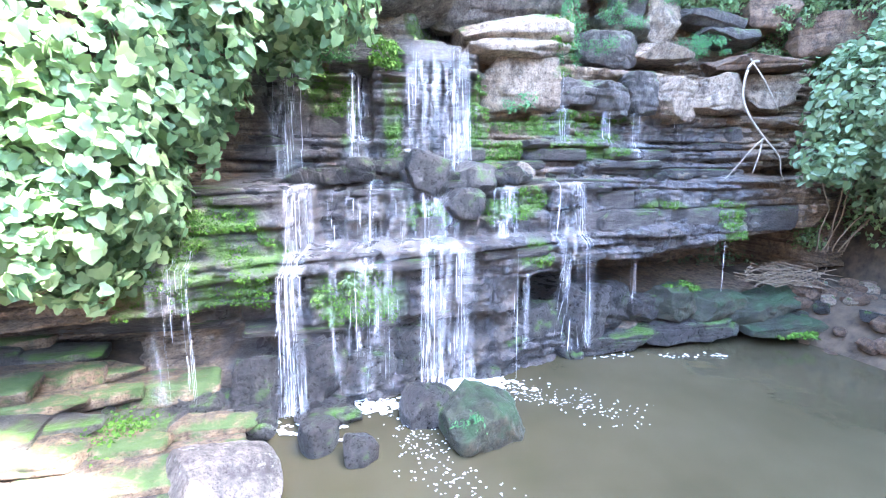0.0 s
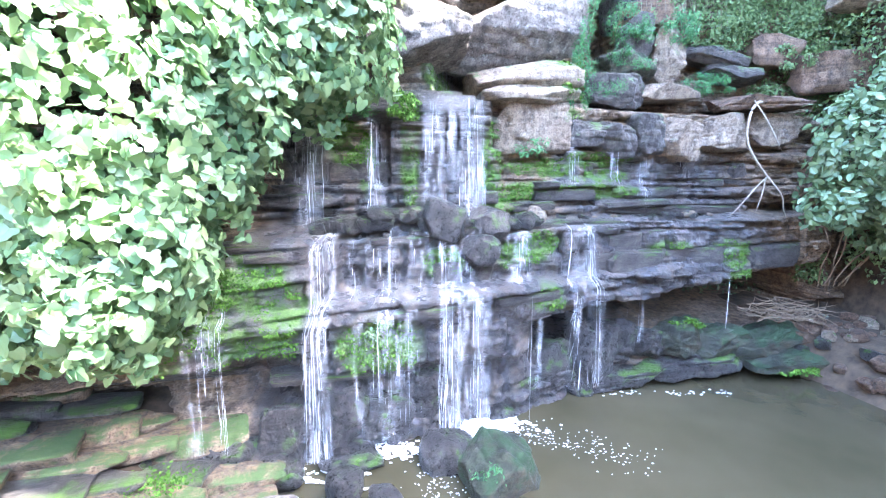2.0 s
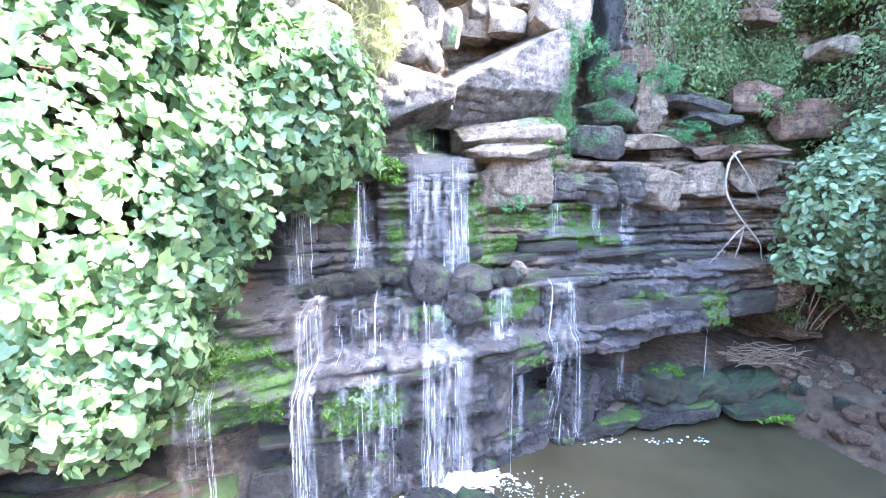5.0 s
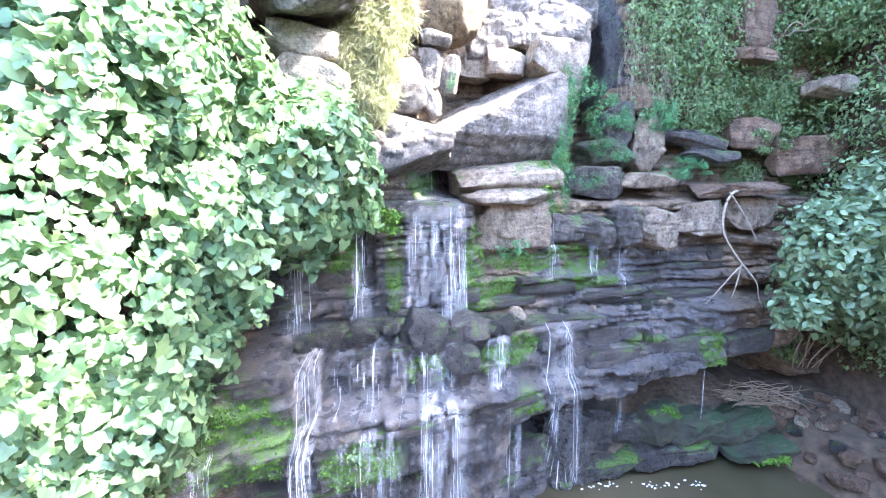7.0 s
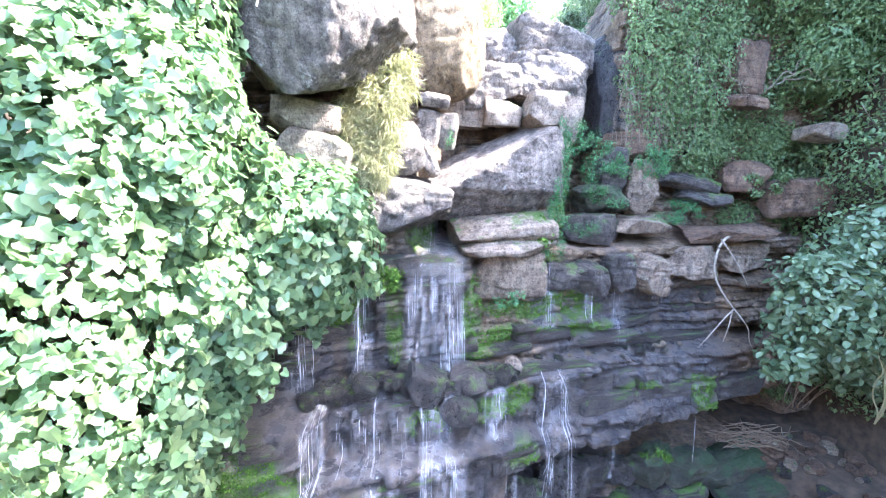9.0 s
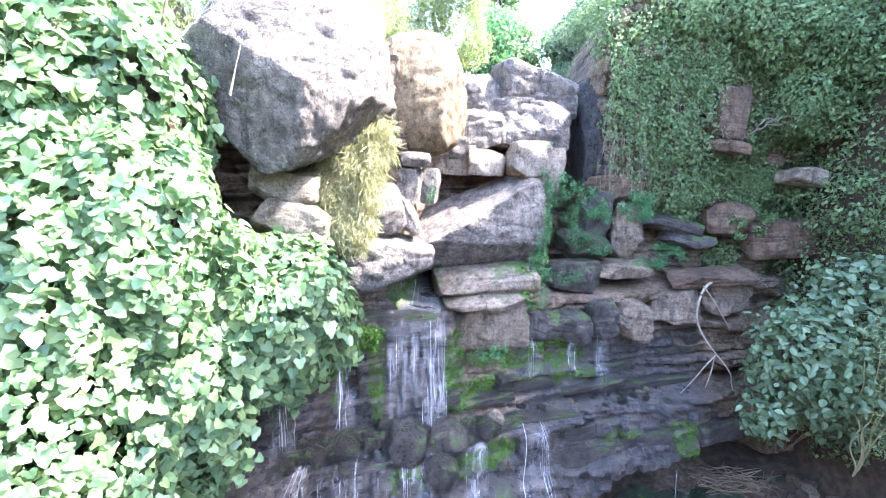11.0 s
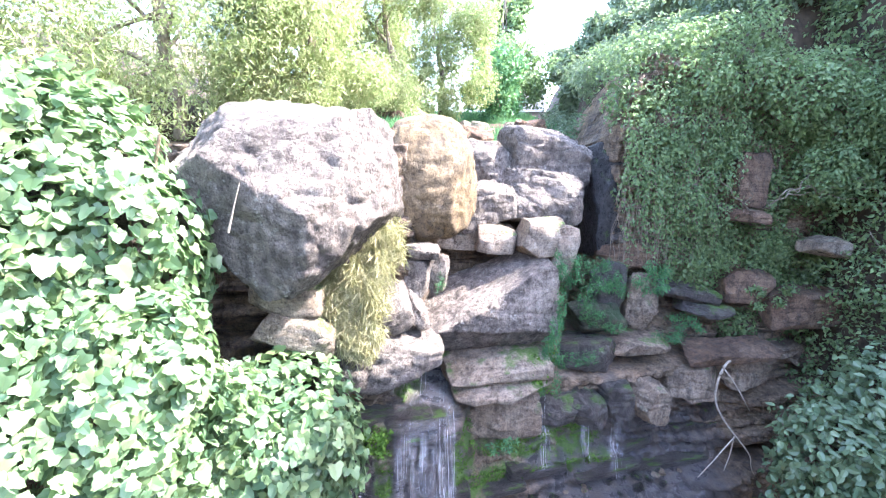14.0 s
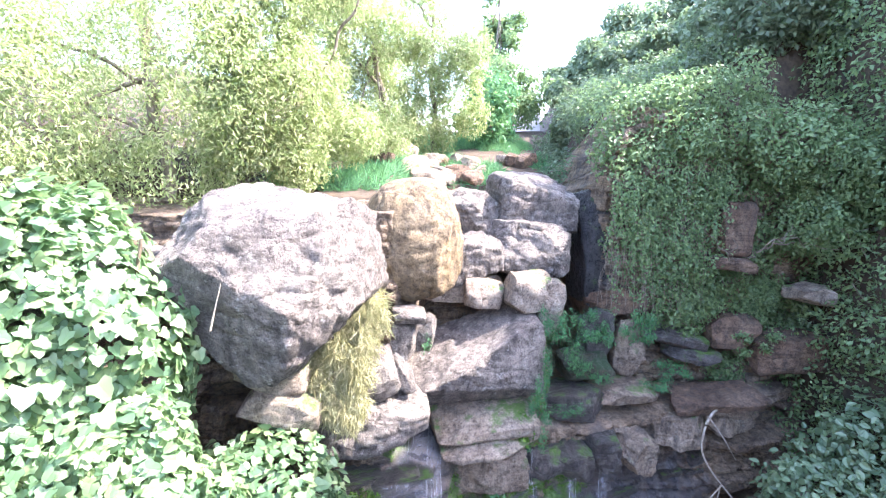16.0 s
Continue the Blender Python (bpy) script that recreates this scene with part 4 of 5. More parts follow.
def stems(name, paths, radius, material, parent):
    """One part for each stem."""
    for a in paths:
        a = np.array(a, float)
        for _ in range(2):
            if len(a) > 2:
                q = np.empty((2 * len(a) - 2, 3))
                q[0::2], q[1::2] = 0.75 * a[:-1] + 0.25 * a[1:], 0.25 * a[:-1] + 0.75 * a[1:]
                a = np.concatenate([a[:1], q, a[-1:]])
        v, f = tube(a, np.linspace(radius, radius * 0.35, len(a)), 5)
        ob = part(name, mesh_of(name, v, f), material, parent)
        ob.matrix_parent_inverse = Matrix.Translation(parent.location).inverted()


def wander(a, b, n=8, amp=0.15, seed=0):
    r = np.random.default_rng(seed)
    t = np.linspace(0, 1, n)[:, None]
    p = np.array(a)[None] * (1 - t) + np.array(b)[None] * t
    return p + amp * r.normal(size=p.shape) * np.sin(math.pi * t)


# creeper curtain over the western cliff
CREEPER = ((-3.65, 4.25, 5.0, 1.4, 1.5, 3.0), (-1.75, 5.45, 5.15, 0.92, 0.95, 1.05), (-3.15, 4.85, 7.45, 0.95, 1.1, 1.75), (-3.35, 3.6, 3.0, 0.9, 0.75, 1.15), (-2.45, 4.6, 4.65, 0.68, 0.75, 1.45),
           (-2.6, 4.3, 6.3, 0.8, 0.8, 1.2), (-4.6, 4.0, 7.2, 1.2, 1.0, 2.0), (-2.95, 4.3, 2.8, 0.4, 0.4, 0.6), (-4.6, 3.2, 4.0, 1.2, 0.9, 2.0), (-3.5, 4.4, 8.9, 0.4, 0.4, 0.5), (-2.2, 5.0, 5.6, 0.6, 0.6, 0.6))
creeper = thing("creeper", "dense sunlit creeper with broad lobed green leaves hanging over the cliff", "climbing plant", at=(-3.0, 5.2, 8.6))
crown("foliage", CREEPER, 36000, 0.105, LOBED, M_CREEPER, creeper, 3, 0.6, 0.55, 0.22, 0.75)
crown("foliage", [(x + r2.uniform(-0.7, 0.7) * a, y - 0.5 * b, z + r2.uniform(-0.8, 0.8) * c, 0.28, 0.28, 0.36) for r2 in [np.random.default_rng(17)] for x, y, z, a, b, c in CREEPER for _ in range(8)], 13000, 0.1, LOBED, M_CREEPER, creeper, 4, 0.6, 0.6, 0.4, 0.9)
p, n = on_lumps(CREEPER[:5], 300, 0.02, 0.3, 91, -0.2)
tv, tf = LOBED
LEAF = mesh_of("leaf", tv, tf, False)
LEAF.materials.append(M_CREEPER)
for q, m_ in zip(p, n):
    q = q + m_ * 0.05
    ob = new("leaf", LEAF)
    ob.parent = creeper
    nn = Vector(m_ + 0.3 * rng.normal(size=3) + np.array([0, 0, 0.4])).normalized()
    tip = Vector((0.4 * rng.normal(), 0.4 * rng.normal(), -1))
    tip = (tip - nn * tip.dot(nn)).normalized()
    side = tip.cross(nn)
    s = rng.uniform(0.11, 0.18)
    rot = Matrix((side, tip, nn)).transposed().to_4x4()
    ob.matrix_basis = Matrix.Translation(Vector(q) - creeper.location) @ rot @ Matrix.Scale(s, 4)
stems("stem", [wander((-3 + 0.25 * k, 5.0, 8.8), (-3.4 + 0.3 * k, 4.1 + 0.16 * k, 3.2 + 0.2 * (k % 4)), 12, 0.16, k) for k in range(3)], 0.018, M_TWIG, creeper)

# bush over the eastern bank
bush = thing("bush", "broad-leaved bluish green bush overhanging the eastern bank", "bush", at=(6.9, 8.0, 1.4))
BUSH = ((7.1, 7.1, 3.75, 1.3, 0.9, 1.05), (6.5, 6.95, 4.1, 0.9, 0.65, 0.65), (7.7, 7.2, 4.5, 1.1, 0.9, 1.0), (7.6, 7.3, 2.8, 0.8, 0.7, 0.7), (6.2, 7.0, 3.7, 0.6, 0.45, 0.45))
BUSH += tuple((7.0 + r2.normal(0, 0.7), 6.75 + r2.normal(0, 0.25), 3.8 + r2.normal(0, 0.65), 0.42, 0.4, 0.34) for r2 in [np.random.default_rng(5)] for _ in range(12))
crown("foliage", BUSH, 7000, 0.14, OVAL, M_BUSH, bush, 5, 0.35, 0.7, 0.5, 0.85)
stems("stem", [wander((6.9 + 0.1 * k, 8.0, 1.4), (5.9 + 0.45 * k, 6.8, 3.6 + 0.3 * (k % 3)), 9, 0.12, 20 + k) for k in range(6)], 0.016, M_TWIG, bush)
scrub = thing("bush", "yellowish half-dry shrub with bare twigs", "bush", at=(7.2, 6.5, 2.0))
crown("foliage", ((7.0, 6.2, 4.2, 0.5, 0.5, 0.8), (7.2, 6.1, 3.3, 0.5, 0.4, 0.7)), 1500, 0.06, SLIM, M_WILLOW, scrub, 6, 0.1, 0.8, 0.6)
stems("stem", [wander((7.2, 6.5, 2.0), (6.5 + 0.2 * k, 6.0, 4.3 + 0.2 * (k % 3)), 9, 0.08, 40 + k) for k in range(6)], 0.015, M_DRY, scrub)

# hanging growth on the eastern hill
r_ = np.random.default_rng(12)
hill = thing("hanging_shrubs", "tangled green shrubs and vines hanging over the eastern rock wall", "shrubs", at=(6.5, 9.9, 9.8))
HILL = [(x, 9.65 + 0.1 * (x - 4) + r_.uniform(-0.15, 0.15), z, r_.uniform(0.55, 0.85), r_.uniform(0.3, 0.55), r_.uniform(0.5, 0.85))
        for x, z in ((4.1, 9.7), (4.6, 8.9), (5.2, 9.6), (5.9, 9.8), (5.6, 8.8), (6.8, 10.0), (7.6, 9.9), (7.4, 8.9), (8.4, 9.8), (8.0, 8.2), (7.2, 7.9), (9.2, 9.2), (9.0, 8.0), (5.1, 7.4), (6.0, 7.0), (9.6, 10.4), (8.8, 6.4), (9.8, 6.8),
                     (7.0, 6.6), (7.9, 5.6), (5.4, 6.5), (10.2, 8.6), (10.4, 9.8), (8.4, 9.0), (9.6, 5.4), (4.3, 8.0), (6.3, 9.1), (10.6, 7.4), (4.2, 10.35), (4.8, 10.6), (5.5, 10.7), (6.3, 10.7))]
HILL += [(7.2, 9.35, 9.7, 0.9, 0.75, 0.75), (8.3, 9.3, 9.3, 0.95, 0.85, 0.85), (5.2, 9.45, 9.95, 0.65, 0.55, 0.5), (7.8, 9.3, 8.3, 0.75, 0.7, 0.75), (6.4, 9.45, 10.0, 0.65, 0.6, 0.55), (9.2, 9.2, 8.4, 0.8, 0.8, 0.8)]
crown("foliage", HILL, 66000, 0.09, DIAMOND, M_HILL, hill, 8, 0.5, 0.7, 0.6, 0.8)
stems("vine", [wander((x, 9.45 + 0.1 * (x - 4) + 0.2 * r_.random(), r_.uniform(8.2, 9.6)), (x + r_.normal(0, 0.15), 9.3 + 0.1 * (x - 4), r_.uniform(6.3, 7.6)), 9, 0.07, 300 + k) for k, x in enumerate(r_.uniform(3.8, 5.7, 110))], 0.009, M_VINE, hill)
stems("branch", [wander((6.2 + 0.15 * k, 9.3, 7.4 + 0.1 * k), (5.4 + 0.55 * k, 9.0, 8.3 - 0.25 * (k % 3)), 8, 0.08, 380 + k) for k in range(7)], 0.016, M_BARK, hill)
undergrowth = thing("undergrowth", "dusky ferns and ivy on the damp eastern bank", "shrubs", at=(7.0, 9.4, 5.0))
crown("foliage", [(x, 9.6 + 0.1 * (x - 5), z, 0.5, 0.25, 0.45) for x, z in ((5.9, 6.6), (6.9, 6.0), (7.6, 5.2), (8.4, 5.6), (7.3, 6.7), (6.6, 5.0), (8.8, 4.6), (8.0, 4.2), (7.3, 4.5))], 12000, 0.06, OVAL, M_HILL, undergrowth, 9, 0.5, 0.7, 0.6, 0.8)

def slope_x(y, z):
    """Where the eastern slope reaches height z."""
    xs = np.linspace(4, 13, 300)
    return float(xs[np.argmax(ground_z(xs, np.full(300, float(y))) > z)])


side_hill = thing("hanging_shrubs", "dusky green shrubs covering the steep eastern slope", "shrubs", at=(9.3, 8.5, 6.0))
crown("foliage", [(7.75 + 0.1 * z + r_.uniform(-0.2, 0.2), y, z, 0.6, 0.75, 0.75) for y in (7.4, 8.4, 9.4, 10.3) for z in (2.4, 3.7, 5.0, 6.3, 7.6, 8.9, 10.2, 11.4)]
      + [(x + 0.2 * (y - 10), y, float(ground_z(np.array(x + 0.2 * (y - 10)), np.array(y))), 0.75, 0.75, 0.7) for x in (4.0, 4.9, 5.8, 6.7) for y in (10.9, 12.1, 13.4)]
      + [(slope_x(y, z), y, z, 0.7, 0.75, 0.65) for y in (10.4, 11.4, 12.4, 13.6, 15.0) for z in (11.4, 12.3, 13.2, 14.1, 15.0, 15.9)], 62000, 0.1, DIAMOND, M_HILL, side_hill, 88, 0.5, 0.7, 0.5, 0.8, 1.1)
stems("branch", [wander((8.6, 7.6 + 0.35 * k, 4 + 0.9 * k), (7.9, 7.3 + 0.4 * k, 4.6 + 0.9 * k), 7, 0.08, 420 + k) for k in range(6)], 0.018, M_BARK, side_hill)

crest = thing("hillside_scrub", "low dusky scrub covering the hill above the rock wall", "shrubs", at=(6.5, 12.5, 11.0))
crown("foliage", [(x + 0.2 * (y - 10) + r_.uniform(-0.3, 0.3), y, float(ground_z(np.array(x + 0.2 * (y - 10)), np.array(y))) + 0.1, 0.7, 0.7, r_.uniform(0.4, 0.75)) for x in (3.1, 3.7, 4.5, 5.3, 6.1, 6.9, 7.7, 8.5, 9.3, 10.1) for y in (10.3, 11.2, 12.1, 13.2, 14.4, 15.8, 17.4)], 52000, 0.105, DIAMOND, M_DARKLEAF, crest, 93, 0.4, 0.8, 0.5, 0.9, 0.8)

curtain = thing("vine_curtain", "grey-green curtain of trailing vines beside the gully", "vines", at=(4.6, 9.6, 9.6))
vp = []
for k in range(120):
    x = r_.uniform(3.75, 6.0)
    a = (x, 9.3 + 0.1 * (x - 4) + r_.uniform(-0.2, 0.2), r_.uniform(8.9, 10.1))
    q = wander(a, (x + r_.normal(0, 0.12), a[1] - 0.1, a[2] - r_.uniform(0.7, 3.2)), 14, 0.06, 900 + k)
    t = r_.uniform(0, 13, 70)
    vp.append(np.stack([np.interp(t, np.arange(14), q[:, j]) for j in range(3)], 1) + r_.normal(0, 0.045, (70, 3)))
vp = np.concatenate(vp)
v, f = leaf_cloud(vp, np.tile([[0.0, -1.0, 0.2]], (len(vp), 1)), 0.07, DIAMOND, 0.8, 0.7, 89)
ob = part("foliage", mesh_of("foliage", v, f, False), M_HILL, curtain)
ob.matrix_parent_inverse = Matrix.Translation(curtain.location).inverted()

# small plants on the rock
for k, (x, y, z, a, b, c, size, mat_, cnt, text) in enumerate((
        (3.45, 8.95, 6.3, 0.3, 0.2, 0.34, 0.065, M_FERN, 1000, "lush green fern cushion on the shelf"),
        (4.3, 9.0, 6.15, 0.36, 0.2, 0.42, 0.065, M_FERN, 1200, "lush green fern cushion on the shelf"),
        (5.2, 9.2, 5.25, 0.42, 0.25, 0.22, 0.055, M_FERN, 900, "bright green ferns below the slab"),
        (2.35, 8.1, 6.7, 0.3, 0.2, 0.36, 0.06, M_FERN, 900, "fern tuft beside the slanting boulder"),
        (2.05, 7.65, 5.8, 0.2, 0.15, 0.6, 0.055, M_FERN, 1100, "green ferns hanging beside the boulder"),
        (1.85, 7.55, 5.1, 0.2, 0.15, 0.3, 0.06, M_MOSS, 500, "bright moss hanging beside the boulder"),
        (3.2, 8.55, 5.55, 0.4, 0.15, 0.3, 0.05, M_FERN, 900, "dark hanging ferns in the dripping gully"),
        (2.75, 8.2, 5.05, 0.35, 0.15, 0.25, 0.05, M_FERN, 600, "hanging ferns under a trickle"),
        (2.05, 7.6, 4.95, 0.22, 0.15, 0.4, 0.05, M_FERN, 700, "green ferns hanging beside the boulder"),
        (2.9, 8.35, 6.3, 0.3, 0.2, 0.5, 0.05, M_FERN, 900, "long ferns trailing into the dark gully"),
        (4.65, 8.75, 5.15, 0.35, 0.2, 0.15, 0.05, M_FERN, 500, "low ferns on the flat ledge"),
        (6.9, 9.3, 5.75, 0.4, 0.2, 0.3, 0.055, M_HILL, 700, "scrubby leaves on the red-brown outcrop"),
        (-2.5, 5.0, 1.75, 0.5, 0.1, 0.35, 0.04, M_MOSS, 1500, "bright moss curtain on the western face"),
        (-3.4, 3.6, 0.6, 0.7, 0.5, 0.1, 0.04, M_MOSS, 1500, "low moss over the western slabs"),
        (1.25, 7.15, 3.92, 0.28, 0.1, 0.13, 0.08, M_FERN, 160, "leafy sprig growing from the block"),
        (-1.1, 5.0, 1.6, 0.1, 0.07, 0.09, 0.09, M_CREEPER, 22, "small leafy sprig on the mossy rock"),
        (-1.55, 6.15, 4.5, 0.42, 0.14, 0.2, 0.05, M_FERN, 900, "trailing greenery on the upper lip"),
        (-0.75, 6.4, 4.55, 0.3, 0.12, 0.25, 0.05, M_MOSS, 700, "mossy greenery on the upper lip"),
        (0.3, 4.18, 0.35, 0.22, 0.06, 0.13, 0.06, M_FERN, 160, "small grassy plant on the pool boulder"),
        (5.7, 6.85, 0.25, 0.5, 0.25, 0.07, 0.06, M_MOSS, 500, "green water plants at the pool edge"),
        (3.95, 7.1, 0.98, 0.28, 0.2, 0.1, 0.04, M_MOSS, 600, "bright moss cushion on a boulder"),
        (-3.9, 4.1, 0.6, 0.5, 0.2, 0.08, 0.05, M_MOSS, 400, "low green growth on the western slabs"),
        (-3.1, 4.0, 0.45, 0.4, 0.2, 0.07, 0.05, M_MOSS, 300, "low green growth on the western slabs"),
        (7.0, 8.5, 1.8, 0.5, 0.4, 0.4, 0.07, M_HILL, 500, "scrubby plants on the bank"),
        (0.15, 7.5, 6.6, 0.08, 0.08, 0.2, 0.05, M_FERN, 80, "little fern between stones"))):
    plant = thing("fern" if mat_ is M_FERN else "plant", text, "plant", "small plants on the rock", at=(x, y, z))
    tufts = [(x + a * r_.uniform(-0.8, 0.8), y + b * r_.uniform(-0.6, 0.4), z + c * r_.uniform(-0.85, 0.8), a * r_.uniform(0.25, 0.5), b * 0.7, c * r_.uniform(0.25, 0.5)) for _ in range(7)]
    crown("foliage", tufts, cnt, size, SLIM if mat_ is M_FERN else OVAL, mat_, plant, 400 + k, 0.6, 0.8, 0.9, 0.9)

# moss on the face
mp, mn = [], []
for cx, cz, rx, rz in MOSS_SPOTS:
    m_ = int(2600 * rx * rz / 0.25)
    x = cx + rx * 1.1 * rng.uniform(-1, 1, m_)
    z = cz + rz * 1.1 * rng.uniform(-1, 1, m_)
    keep = (patches(x, z, ((cx, cz, rx, rz),)) > 0.5) & (fbm(x * 6, z * 5, 1.1, 3) > -0.06)
    x, z = x[keep], z[keep]
    mp.append(np.stack([x, cliff_y(x, z) - 0.012, z], 1))
    mn.append(np.tile([[0.0, -1.0, 0.1]], (len(x), 1)))
v, f = leaf_cloud(np.concatenate(mp), np.concatenate(mn), 0.032, OVAL, 0.8, 0.7, 77)
tagged(part("moss", mesh_of("moss", v, f, False), M_MOSS, cliff, "vivid green moss"), kind="stuff")

# dry grass hanging between the boulders
dry = thing("dry_grass", "straw-coloured dry grass hanging between the boulders", "grass", at=(-0.95, 6.6, 7.8))
crown("foliage", ((-0.95, 6.5, 7.0, 0.42, 0.35, 0.85), (-0.75, 6.6, 7.45, 0.4, 0.3, 0.4), (-1.2, 6.35, 6.6, 0.35, 0.25, 0.55), (-0.95, 6.3, 6.25, 0.3, 0.2, 0.4)), 16000, 0.17, BLADE, M_DRY, dry, 61, 0.7, 0.9, 0.7, 0.9)

# bleached root and twigs
root_ = thing("dead_root", "bleached forked dead root hanging over the block course", "root", at=(5.9, 8.6, 5.05))
stems("root", [[(5.9, 8.6, 4.76), (5.62, 8.42, 4.82), (5.38, 8.24, 4.66), (5.32, 8.2, 4.5), (5.3, 8.2, 4.15), (5.45, 8.15, 3.8), (5.73, 8.1, 3.44)]], 0.034, M_ROOT, root_)
stems("rootlet", [[(5.73, 8.1, 3.44), (5.5, 8.0, 3.3), (5.25, 7.95, 3.0), (4.95, 7.9, 2.68)], [(5.7, 8.1, 3.44), (5.6, 8.0, 3.1), (5.49, 7.95, 2.82)], [(5.73, 8.1, 3.44), (6.0, 8.0, 3.1), (6.02, 8.0, 2.85), (6.15, 8.0, 2.62)], [(5.4, 8.25, 4.8), (5.7, 8.2, 4.4), (6.0, 8.2, 3.9)]], 0.016, M_ROOT, root_)
twigs = thing("twig_heap", "heap of dry brown twigs washed under the overhang", "twigs", at=(5.9, 7.6, 1.0))
stems("twig", [wander((5.2 + 1.6 * rng.random(), 7.3 + 0.7 * rng.random(), 0.85 + 0.3 * rng.random()), (5.2 + 1.8 * rng.random(), 7.2 + 0.7 * rng.random(), 0.8 + 0.5 * rng.random()), 5, 0.06, 500 + k) for k in range(60)], 0.012, M_TWIG, twigs)
stick = thing("stick", "pale bare stick leaning on the huge boulder", "stick", at=(-1.85, 5.0, 7.9))
stems("rod", [[(-1.95, 5.02, 7.85), (-1.78, 5.0, 8.35)]], 0.014, M_ROOT, stick)


# ---- trees ----
def tree(name, base, top, lumps, count, size, shape, material, label, seed, droop=0.5, limbs=6, girth=0.12, depth=0.8, ragged=0.8, front=0.7):
    rise = float(ground_z(np.array(base[0]), np.array(base[1]))) - 0.15 - base[2] if base[1] > 12 else 0.0
    base, top = (base[0], base[1], base[2] + rise), (top[0], top[1], top[2] + rise)
    lumps = [(*L[:2], L[2] + rise, *L[3:]) for L in lumps]
    t = thing(name, label, "tree", at=base)
    stems("trunk", [wander(base, top, 9, 0.12, seed)], girth, M_BARK, t)
    r = np.random.default_rng(seed)
    ps = []
    for k in range(limbs):
        L = lumps[int(r.integers(len(lumps)))]
        s = np.array(base) + (np.array(top) - np.array(base)) * r.uniform(0.25, 0.9)
        e = np.array(L[:3]) + r.uniform(-0.8, 0.8, 3) * np.array(L[3:6])
        ps.append(wander(s, e, 8, 0.12, seed + k))
    stems("limb", ps, girth * 0.4, M_BARK, t)
    crown("crown", lumps, count, size, shape, material, t, seed, droop, 0.8, depth, ragged, front)
    return t


def clumps(cx, cy, cz, rx, ry, rz, n, seed, s=(0.35, 0.7)):
    r = np.random.default_rng(seed)
    out = []
    for _ in range(n):
        d = r.normal(size=3)
        d /= np.linalg.norm(d)
        d *= r.random() ** 0.4
        q = r.uniform(*s) * min(rx, rz)
        out.append((cx + d[0] * rx, cy + d[1] * ry, cz + d[2] * rz, q, q, q * r.uniform(0.8, 1.3)))
    return out


W_ = "pale yellow-green fine-leaved shrubby willow in sun"
tree("willow", (-4.2, 8.3, 8.9), (-4.3, 8.5, 12.0), clumps(-4.4, 8.0, 10.4, 2.2, 1.0, 2.3, 30, 1, (0.3, 0.5)), 66000, 0.095, SPRIG, M_WILLOW, W_, 700)
tree("willow", (-2.2, 9.3, 8.9), (-2.3, 9.5, 12.5), clumps(-2.2, 9.0, 11.0, 1.5, 0.9, 2.2, 24, 2, (0.3, 0.5)), 62000, 0.095, SPRIG, M_WILLOW, W_, 710)
tree("willow", (-1.0, 12.5, 9.0), (-1.2, 12.5, 13.5), clumps(-1.4, 12.2, 11.8, 1.3, 1.0, 2.9, 20, 3, (0.35, 0.6)), 40000, 0.12, SPRIG, M_WILLOW, "bright sunlit fine-leaved willow beside the stream", 720)
tree("willow", (0.2, 16.5, 9.3), (0.1, 16.5, 15.5), clumps(-0.1, 16, 12.4, 1.7, 1.2, 3.4, 20, 4, (0.35, 0.6)), 36000, 0.15, SPRIG, M_WILLOW, "tall yellow-green willow by the stream", 730)
tree("willow", (-6.4, 7.5, 8.6), (-6.4, 7.6, 12.5), clumps(-6.4, 7.2, 10.4, 2.2, 0.8, 2.6, 30, 5, (0.3, 0.5)), 56000, 0.095, SPRIG, M_WILLOW, "green fine-leaved shrub in half shade", 740)
tree("willow", (-6.0, 11, 9.2), (-6.0, 11, 15), clumps(-4.8, 11, 12.6, 3.4, 1.2, 3.2, 30, 15, (0.35, 0.6)), 56000, 0.13, SPRIG, M_WILLOW, W_, 745)
tree("poplar", (3.6, 27, 9.8), (3.7, 27, 18), clumps(3.6, 27, 15.2, 1.2, 1.2, 3.2, 14, 6), 5000, 0.24, OVAL, M_HILL, "slender leafy tree far up the stream", 750)
tree("shrub", (2.4, 19, 9.5), (2.4, 19, 12.5), clumps(2.3, 18.6, 11.2, 1.3, 1, 1.6, 12, 7), 6000, 0.15, OVAL, M_FERN, "green leafy shrub by the stream", 760)
tree("shrub", (4.0, 24, 9.6), (4.0, 24, 12.5), clumps(4.2, 23.5, 11.3, 2.0, 1.4, 1.5, 12, 8), 5000, 0.18, OVAL, M_HILL, "green thicket by the stream", 770)
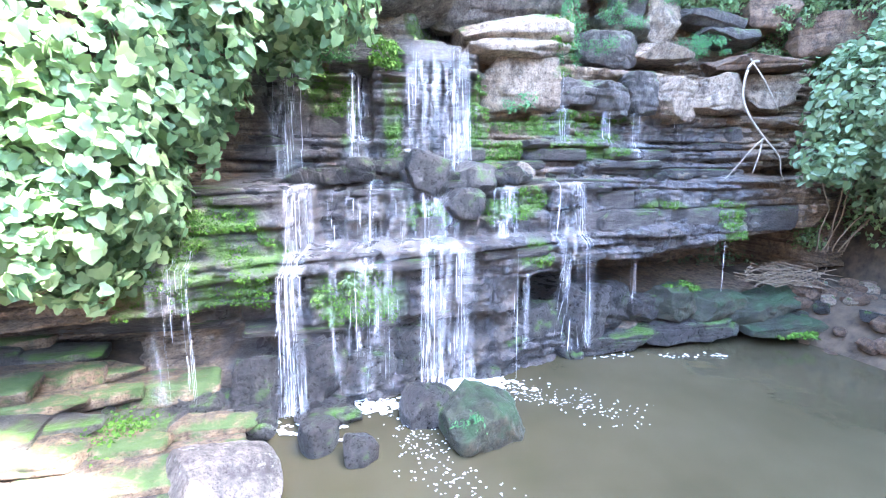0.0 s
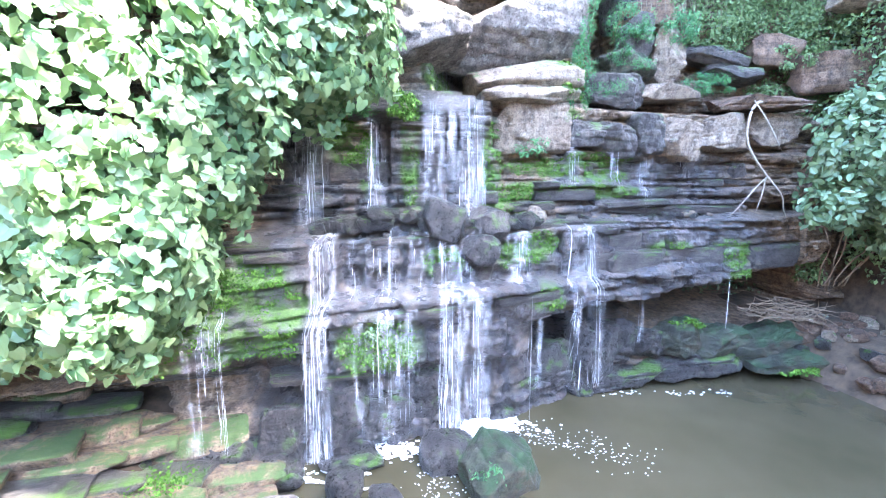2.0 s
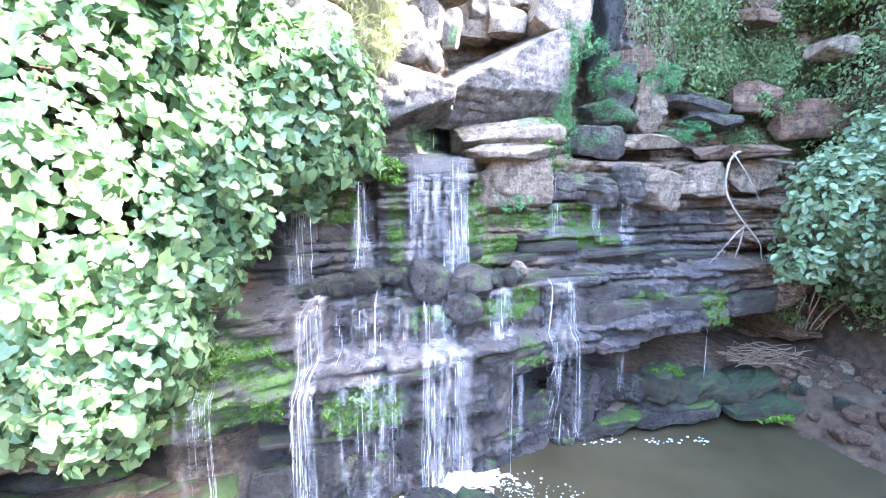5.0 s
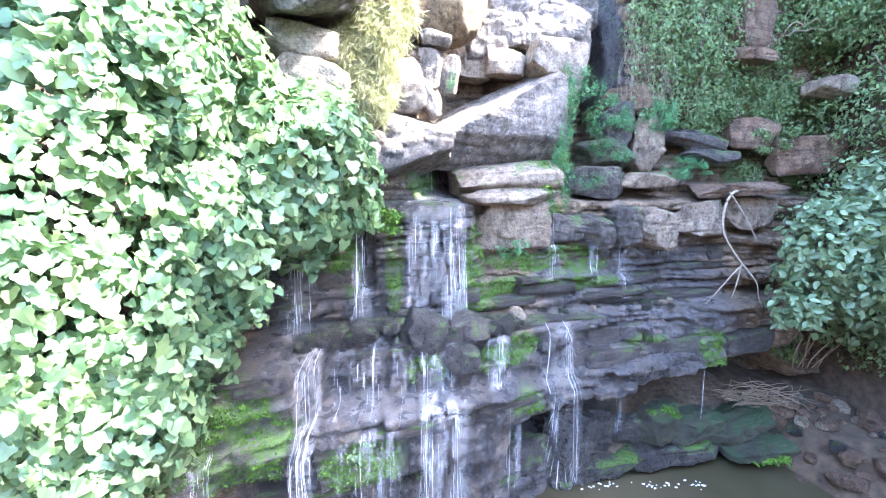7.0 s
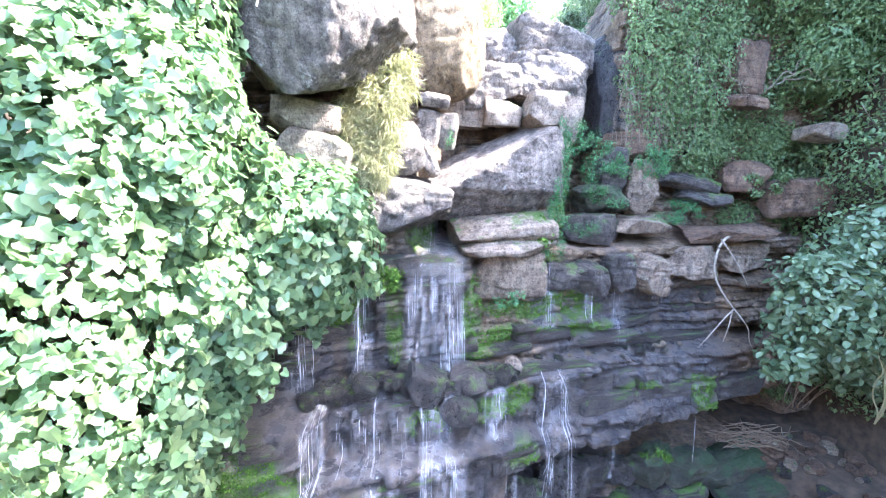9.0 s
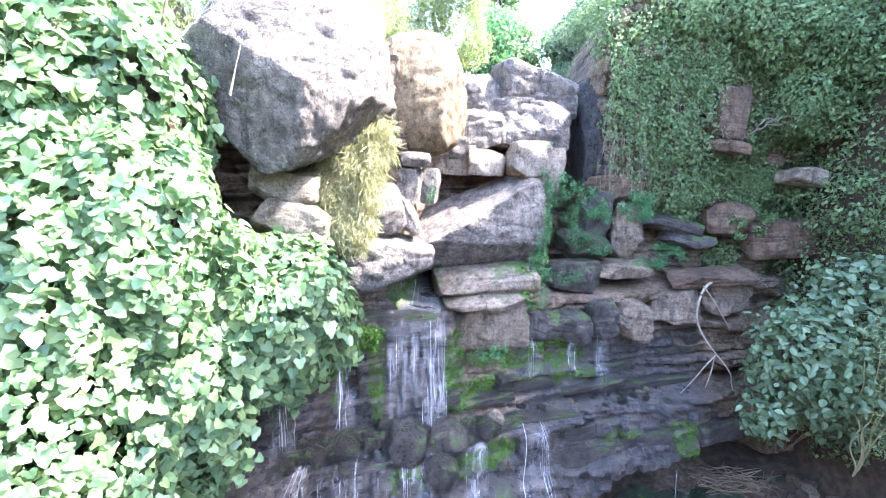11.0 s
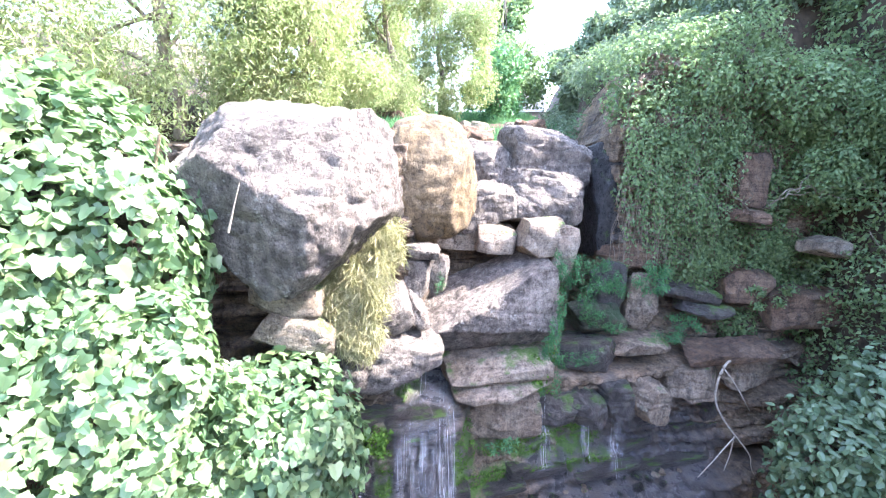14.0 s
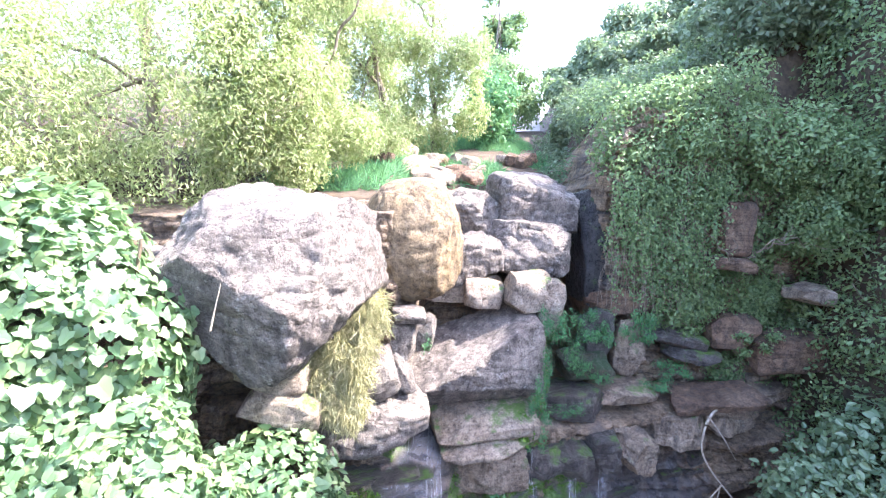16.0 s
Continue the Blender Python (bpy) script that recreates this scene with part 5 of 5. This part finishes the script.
for k in range(38):
    x = 3.9 + 1.25 * (k % 9) + r_.uniform(-0.4, 0.4)
    y = 11.3 + 3.6 * (k // 9) + r_.uniform(-0.5, 0.5)
    x += 0.2 * (y - 11)
    s = r_.uniform(0.95, 1.3) * (1 + 0.02 * (y - 11))
    s *= 0.5 + 0.5 * float(step(0.3, 4.5, x - 3.2 - 0.2 * (y - 11)))
    z = float(ground_z(np.array(x), np.array(y)))
    tree("shrub", (x, y + 0.3, z - 0.1), (x, y + 0.3, z + 1.5 * s), clumps(x, y, z + 0.75 * s, s * 1.0, s * 0.7, s * 0.8, 10, 30 + k, (0.4, 0.65)), 3600, 0.085 + 0.006 * y, DIAMOND, M_DARKLEAF, "dusky green shrub on the shaded hillside", 800 + 10 * k, limbs=3, girth=0.06)
# grass by the stream
grass_p = np.stack([rng.uniform(-3.0, 3.8, 34000), rng.uniform(9.2, 21, 34000), np.zeros(34000)], 1)
keep = (fbm(grass_p[:, 0] * 0.8, grass_p[:, 1] * 0.6, 4.0, 3) > -0.07) & (ground_z(grass_p[:, 0], grass_p[:, 1]) > 8.4)
grass_p = grass_p[keep]
grass_p[:, 2] = ground_z(grass_p[:, 0], grass_p[:, 1])
v, f = leaf_cloud(grass_p, np.tile([[0.0, -0.7, 0.3]], (len(grass_p), 1)), 0.3, BLADE, -1.2, 0.3, 78)
tagged(part("grass", mesh_of("grass", v, f, False), M_FERN), "soft blue-green grass along the stream", "grass", kind="stuff")

# far parapet above the stream
wall = thing("parapet", "pale concrete parapet of a far bridge with a rail", "wall", at=(6.4, 35, 11.0))
M_CONCRETE = plain_material("pale_concrete", (0.45, 0.43, 0.4), (0.6, 0.58, 0.55), 3, 0.9, 0.01)


def box_mesh(name, lo, hi):
    bm = bmesh.new()
    bmesh.ops.create_cube(bm, size=1)
    for v_ in bm.verts:
        v_.co = [l + (c + 0.5) * (h - l) for c, l, h in zip(v_.co, lo, hi)]
    bmesh.ops.bevel(bm, geom=bm.edges[:], offset=0.03, segments=2, affect="EDGES")
    me = bpy.data.meshes.new(name)
    bm.to_mesh(me)
    bm.free()
    return me


part("pier", box_mesh("pier", (-0.9, -0.4, -3.0), (1.4, 0.4, 3.2)), M_CONCRETE, wall)
part("rail", box_mesh("rail", (-0.8, -0.06, 3.6), (1.3, 0.06, 3.68)), M_CONCRETE, wall)
for k in range(4):
    part("post", box_mesh("post", (-0.75 + 0.65 * k, -0.05, 3.2), (-0.67 + 0.65 * k, 0.05, 3.62)), M_CONCRETE, wall)
